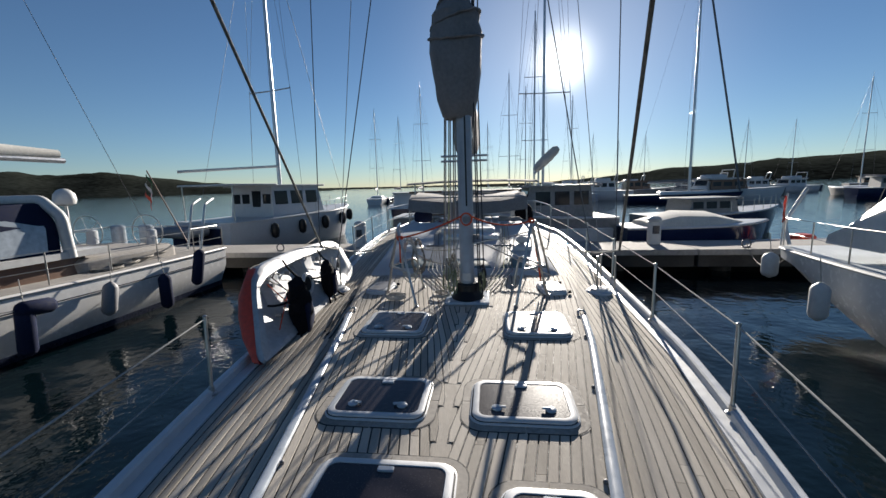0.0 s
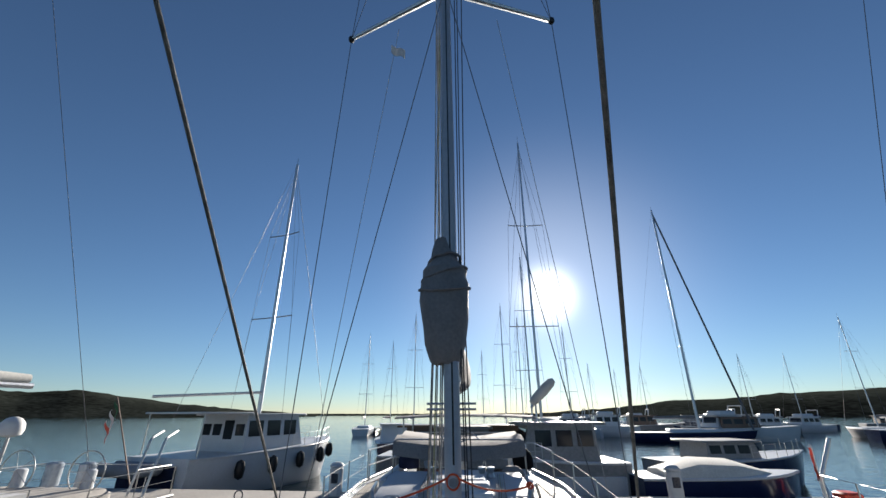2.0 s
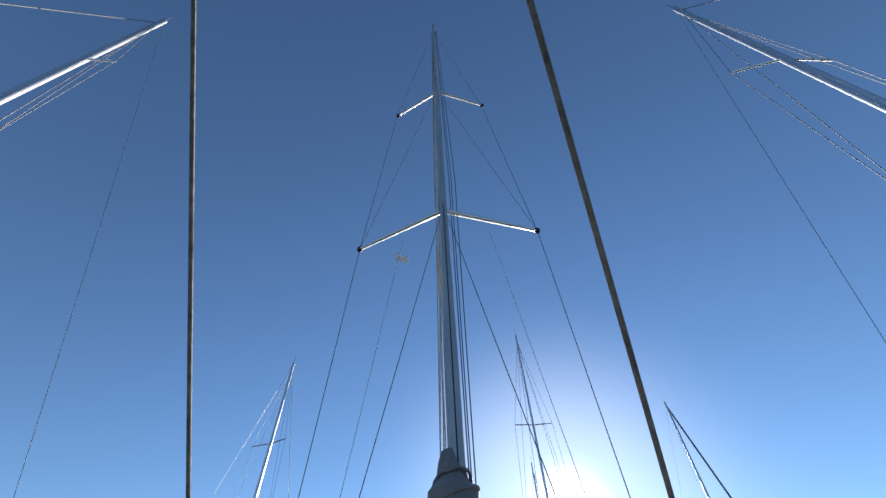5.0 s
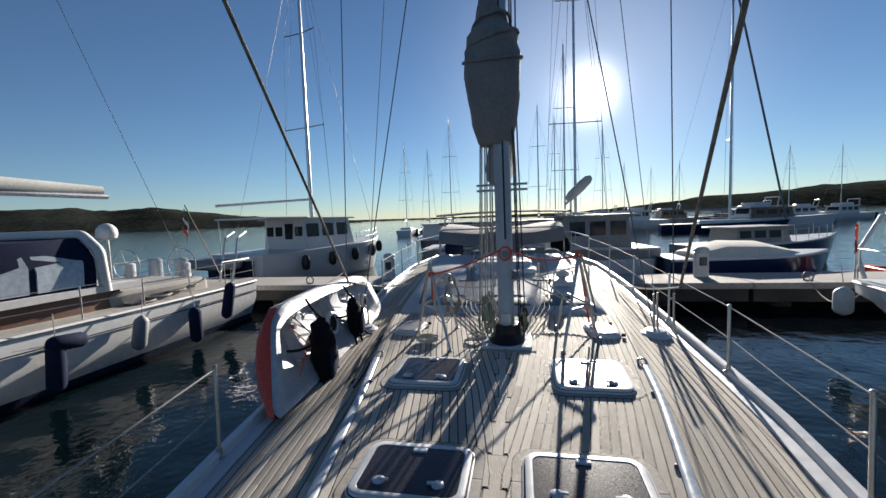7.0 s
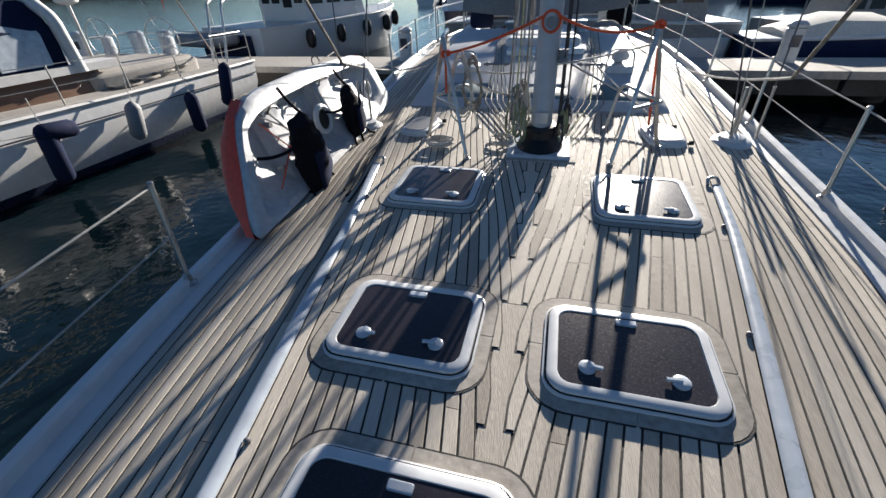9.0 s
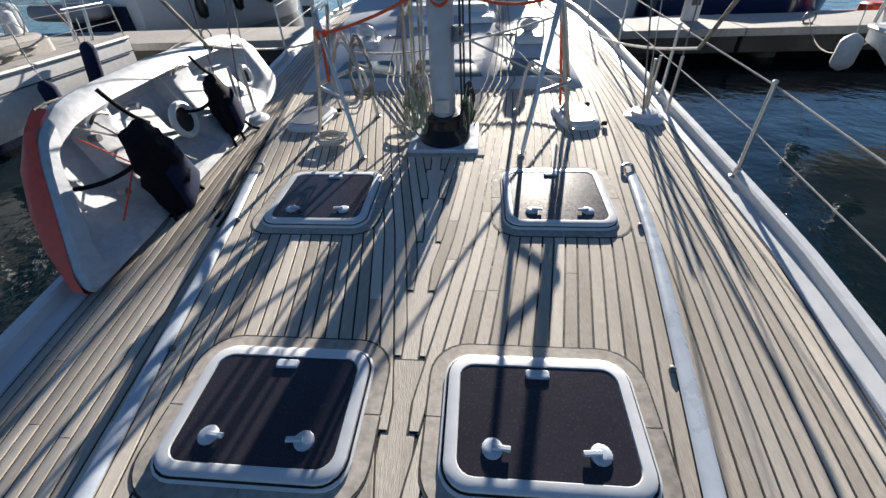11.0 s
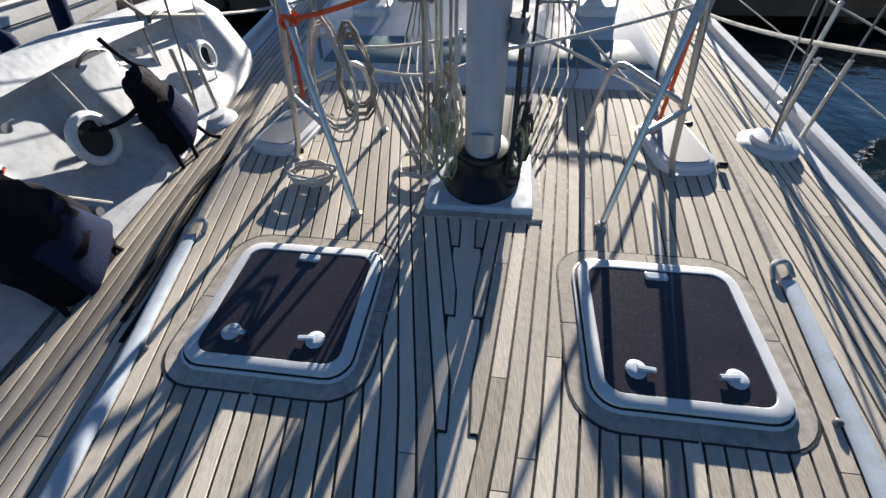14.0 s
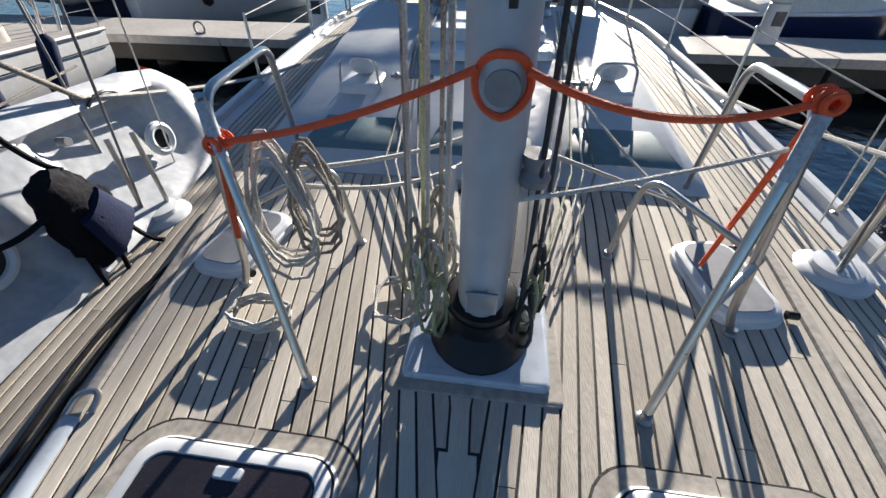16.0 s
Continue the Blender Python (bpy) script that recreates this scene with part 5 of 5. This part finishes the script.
part("boom", Geo().tube([(0.1, 4.4, 3.9), (-2.1, 0.7, 3.62)], 0.06, 8), WHITE, tw, "white boom swung out over the aft deck")
part("tender", Geo().tube(bend([(-1.5, -0.35, 1.15), (0.6, -0.35, 1.15), (0.9, -0.7, 1.2), (0.6, -1.05, 1.15), (-1.5, -1.05, 1.15)]), 0.22, 10), GREYLID, tw, "grey inflatable tender on the stern davits")
# dark sheet over the transom, painting the shadow behind the tender
part("transom_shade", Geo().box((-0.3, -0.06, 0.72), (2.9, 0.10, 1.0), 0.02), NAVY, tw, "dark blue sheet for the shade on the transom")
rig(tw, 0, 4.5, 2.9, 13.9, 2, 0, WHITE, 3.6, 0.10)
for k in range(5):
    r = rows[5 + 4 * k]
    part("oval_fender", Geo().lathe((r[7][0] * 1.0 + 0.12, r[7][1], r[7][2] - 0.85), [(0.02, -0.02), (0.15, 0.06), (0.20, 0.33), (0.15, 0.6), (0.02, 0.68)], 12), RUBBER, tw)
# hulls and cabins below take the grey that imitates backlit shade
motor_boat(Matrix.Translation((4.9, 18.8, SEA)) @ pose(0, 0, 0, 0, 0, 96), 6.0, 2.9, 1.35, "motor cruiser greyed for backlit shade, with a boxy cabin beyond the pier", GREY_HULL, cabin=(0.15, 0.6, 1.2), fly=False, cabin_mat=GREY_HULL)
motor_boat(Matrix.Translation((-0.5, 17.2, SEA)) @ pose(0, 0, 0, 0, 0, 8), 7.5, 2.9, 1.1, "motor cruiser greyed for backlit shade, moored behind the stern", GREY_HULL, cabin=(0.15, 0.55, 1.3), fly=False, cabin_mat=GREY_HULL)
motor_boat(Matrix.Translation((-4.4, 21.4, SEA)) @ pose(0, 0, 0, 0, 0, -88), 9.0, 3.2, 1.30, "grey motor cruiser with a brown timber cabin behind the pier", GREY_HULL, cabin=(0.12, 0.78, 1.1), fly=False, cabin_mat=BROWN)
motor_boat(Matrix.Translation((7.6, 22.6, SEA)) @ pose(0, 0, 0, 0, 0, -80), 7.0, 2.8, 1.0, "dark-hulled motor cruiser lying across behind the navy boat", NAVY_HULL, cabin=(0.25, 0.6, 0.75), fly=False, cabin_mat=GREY_HULL)
bb = thing("motor_boat", (0, 0, 0), "navy blue hulled open boat with a pale cover", "motor boat", "moored boats", Matrix.Translation((4.9, 17.2, SEA)) @ pose(0, 0, 0, 0, 0, -88))
hull_parts(bb, 5.2, 2.2, 1.05, 0.15, 0.9, 0.55, NAVY_HULL, GEL, WHITE)
part("cover", Geo().rings([[(-w, y, 1.05), (-w * 0.8, y, 1.05 + h * 0.7), (0, y, 1.05 + h), (w * 0.8, y, 1.05 + h * 0.7), (w, y, 1.05)] for y, w, h in ((0.8, 0.9, 0.2), (1.8, 1.0, 0.55), (3.0, 0.95, 0.5), (4.2, 0.5, 0.15))]), CANVAS_LIGHT, bb, "pale canvas cover")
motor_boat(Matrix.Translation((-6.4, 33, SEA)) @ pose(0, 0, 0, 0, 0, 15), 7.0, 2.8, 1.0, "dark-windowed motor cruiser on the open water", NAVY_HULL, cabin=(0.2, 0.6, 1.2), fly=False)
dg = thing("inflatable_dinghy", (0, 0, 0), "white inflatable dinghy tied beside the pier", "dinghy", "", Matrix.Translation((10.8, 16.2, SEA)))
part("tube", Geo().tube(bend([(-1.3, 0.7, 0.3), (1.0, 0.7, 0.32), (1.6, 0.0, 0.42), (1.0, -0.7, 0.32), (-1.3, -0.7, 0.3)]), 0.24, 12), WHITE, dg)
part("floor", Geo().box((-0.1, 0, 0.18), (2.4, 1.1, 0.06), 0.1), GREYLID, dg)
part("console", Geo().box((-0.3, 0, 0.5), (0.5, 0.6, 0.6), 0.1), RED, dg, "red console")


def far_sailer(az, el, d, L, rz, seed):
    x, y = d * math.sin(radians(az)), d * math.cos(radians(az))
    top = d * math.tan(radians(el)) + 1.3 - SEA
    c_, s_ = math.cos(radians(rz)), math.sin(radians(rz))
    yl = L * 0.56
    t = thing("sailing_yacht", (0, 0, 0), "white sailing yacht with a bare mast, moored in the marina", "yacht", "far moored yachts", Matrix.Translation((x + s_ * yl, y - c_ * yl, SEA)) @ pose(0, 0, 0, 0, 0, rz))
    hull_parts(t, L, L * 0.3, 0.95, 0.3, 0.75, 0.5, NAVY_HULL if seed == 8 else (GEL, NAVY_HULL, GREY_HULL)[seed % 3], NONSKID, GREY_HULL)
    part("coachroof", Geo().box((0, L * 0.5, 1.15), (L * 0.17, L * 0.4, 0.4), 0.25), GEL, t)
    rig(t, 0, yl, 1.3, top - 1.3, 2, L * 0.36, (CANVAS_LIGHT, NAVY, CANVAS)[seed % 3], L * 0.3, 0.15 if seed == 8 else 0.075, 1.1, furl=0.11 if seed == 8 else 0.012, reach=5.4 if seed == 8 else 5.0)


for k, (az, el, d, L, rz) in enumerate(((-15.4, 10.0, 75, 11, 10), (-12.3, 9.2, 80, 11, -5), (-9.2, 12.8, 62, 12, 0), (-0.4, 8.0, 80, 10, 5), (2.5, 13.8, 55, 12, -4), (4.6, 12.2, 60, 11, 8), (7.0, 34.5, 24, 12, 4), (10.4, 10.7, 66, 11, -6), (23.7, 23.9, 60, 13, -100), (13.0, 6.0, 110, 10, 0), (16.0, 5.2, 120, 10, 10), (19.0, 5.6, 115, 10, 4), (29.0, 6.2, 105, 10, -8), (33.0, 5.8, 120, 11, 12), (38.0, 9.0, 80, 11, 3), (5.8, 20.0, 37, 10, 2), (45, 8, 90, 11, 6))):
    far_sailer(az, el, d, L, rz, k)
rr = random.Random(11)
for k, (x, y) in enumerate(((21, 66), (30, 70), (36, 66), (25, 58), (33, 60), (42, 55), (15, 62), (20, 75), (29, 78), (38, 80), (48, 76), (52, 60), (58, 84), (12, 84), (48, 90), (66, 70), (24, 96), (40, 100), (56, 104), (72, 95))):
    motor_boat(Matrix.Translation((x, y, SEA)) @ pose(0, 0, 0, 0, 0, rr.uniform(-110, -70) if k % 2 else rr.uniform(60, 110)), rr.uniform(8, 11), 3.3, rr.uniform(1.1, 1.4), "motor cruiser with a low cabin moored in the marina", (GEL, GREY_HULL, NAVY_HULL)[k % 3], (0.25, 0.62, rr.uniform(1.2, 1.6)), k % 2 == 0, k, "far motor cruisers", (None, GREY_HULL, None, BROWN)[k % 4])

sb = thing("stowed_sail", (2.55, 23.9, 2.0), "pale furled sail bundle on a raised boom", "sail", "", LEVEL)
part("bundle", Geo().rings([[(2.5 + 1.2 * w - 0.6 * r * math.cos(a), 23.9 + r * math.sin(a), 1.95 + 1.15 * w + 0.7 * r * math.cos(a)) for a in (2 * math.pi * k / 12 for k in range(12))] for w, r in ((0, 0.16), (0.2, 0.26), (0.6, 0.28), (0.9, 0.24), (1.0, 0.10))]), CANVAS_LIGHT, sb)
part("spar", Geo().tube([(2.45, 23.9, 1.75), (3.75, 23.9, 3.0)], 0.06, 8), ALU, sb)
part("gallows", Geo().tube([(2.7, 23.9, -0.3), (2.7, 23.9, 2.0)], 0.05, 8), ALU, sb)
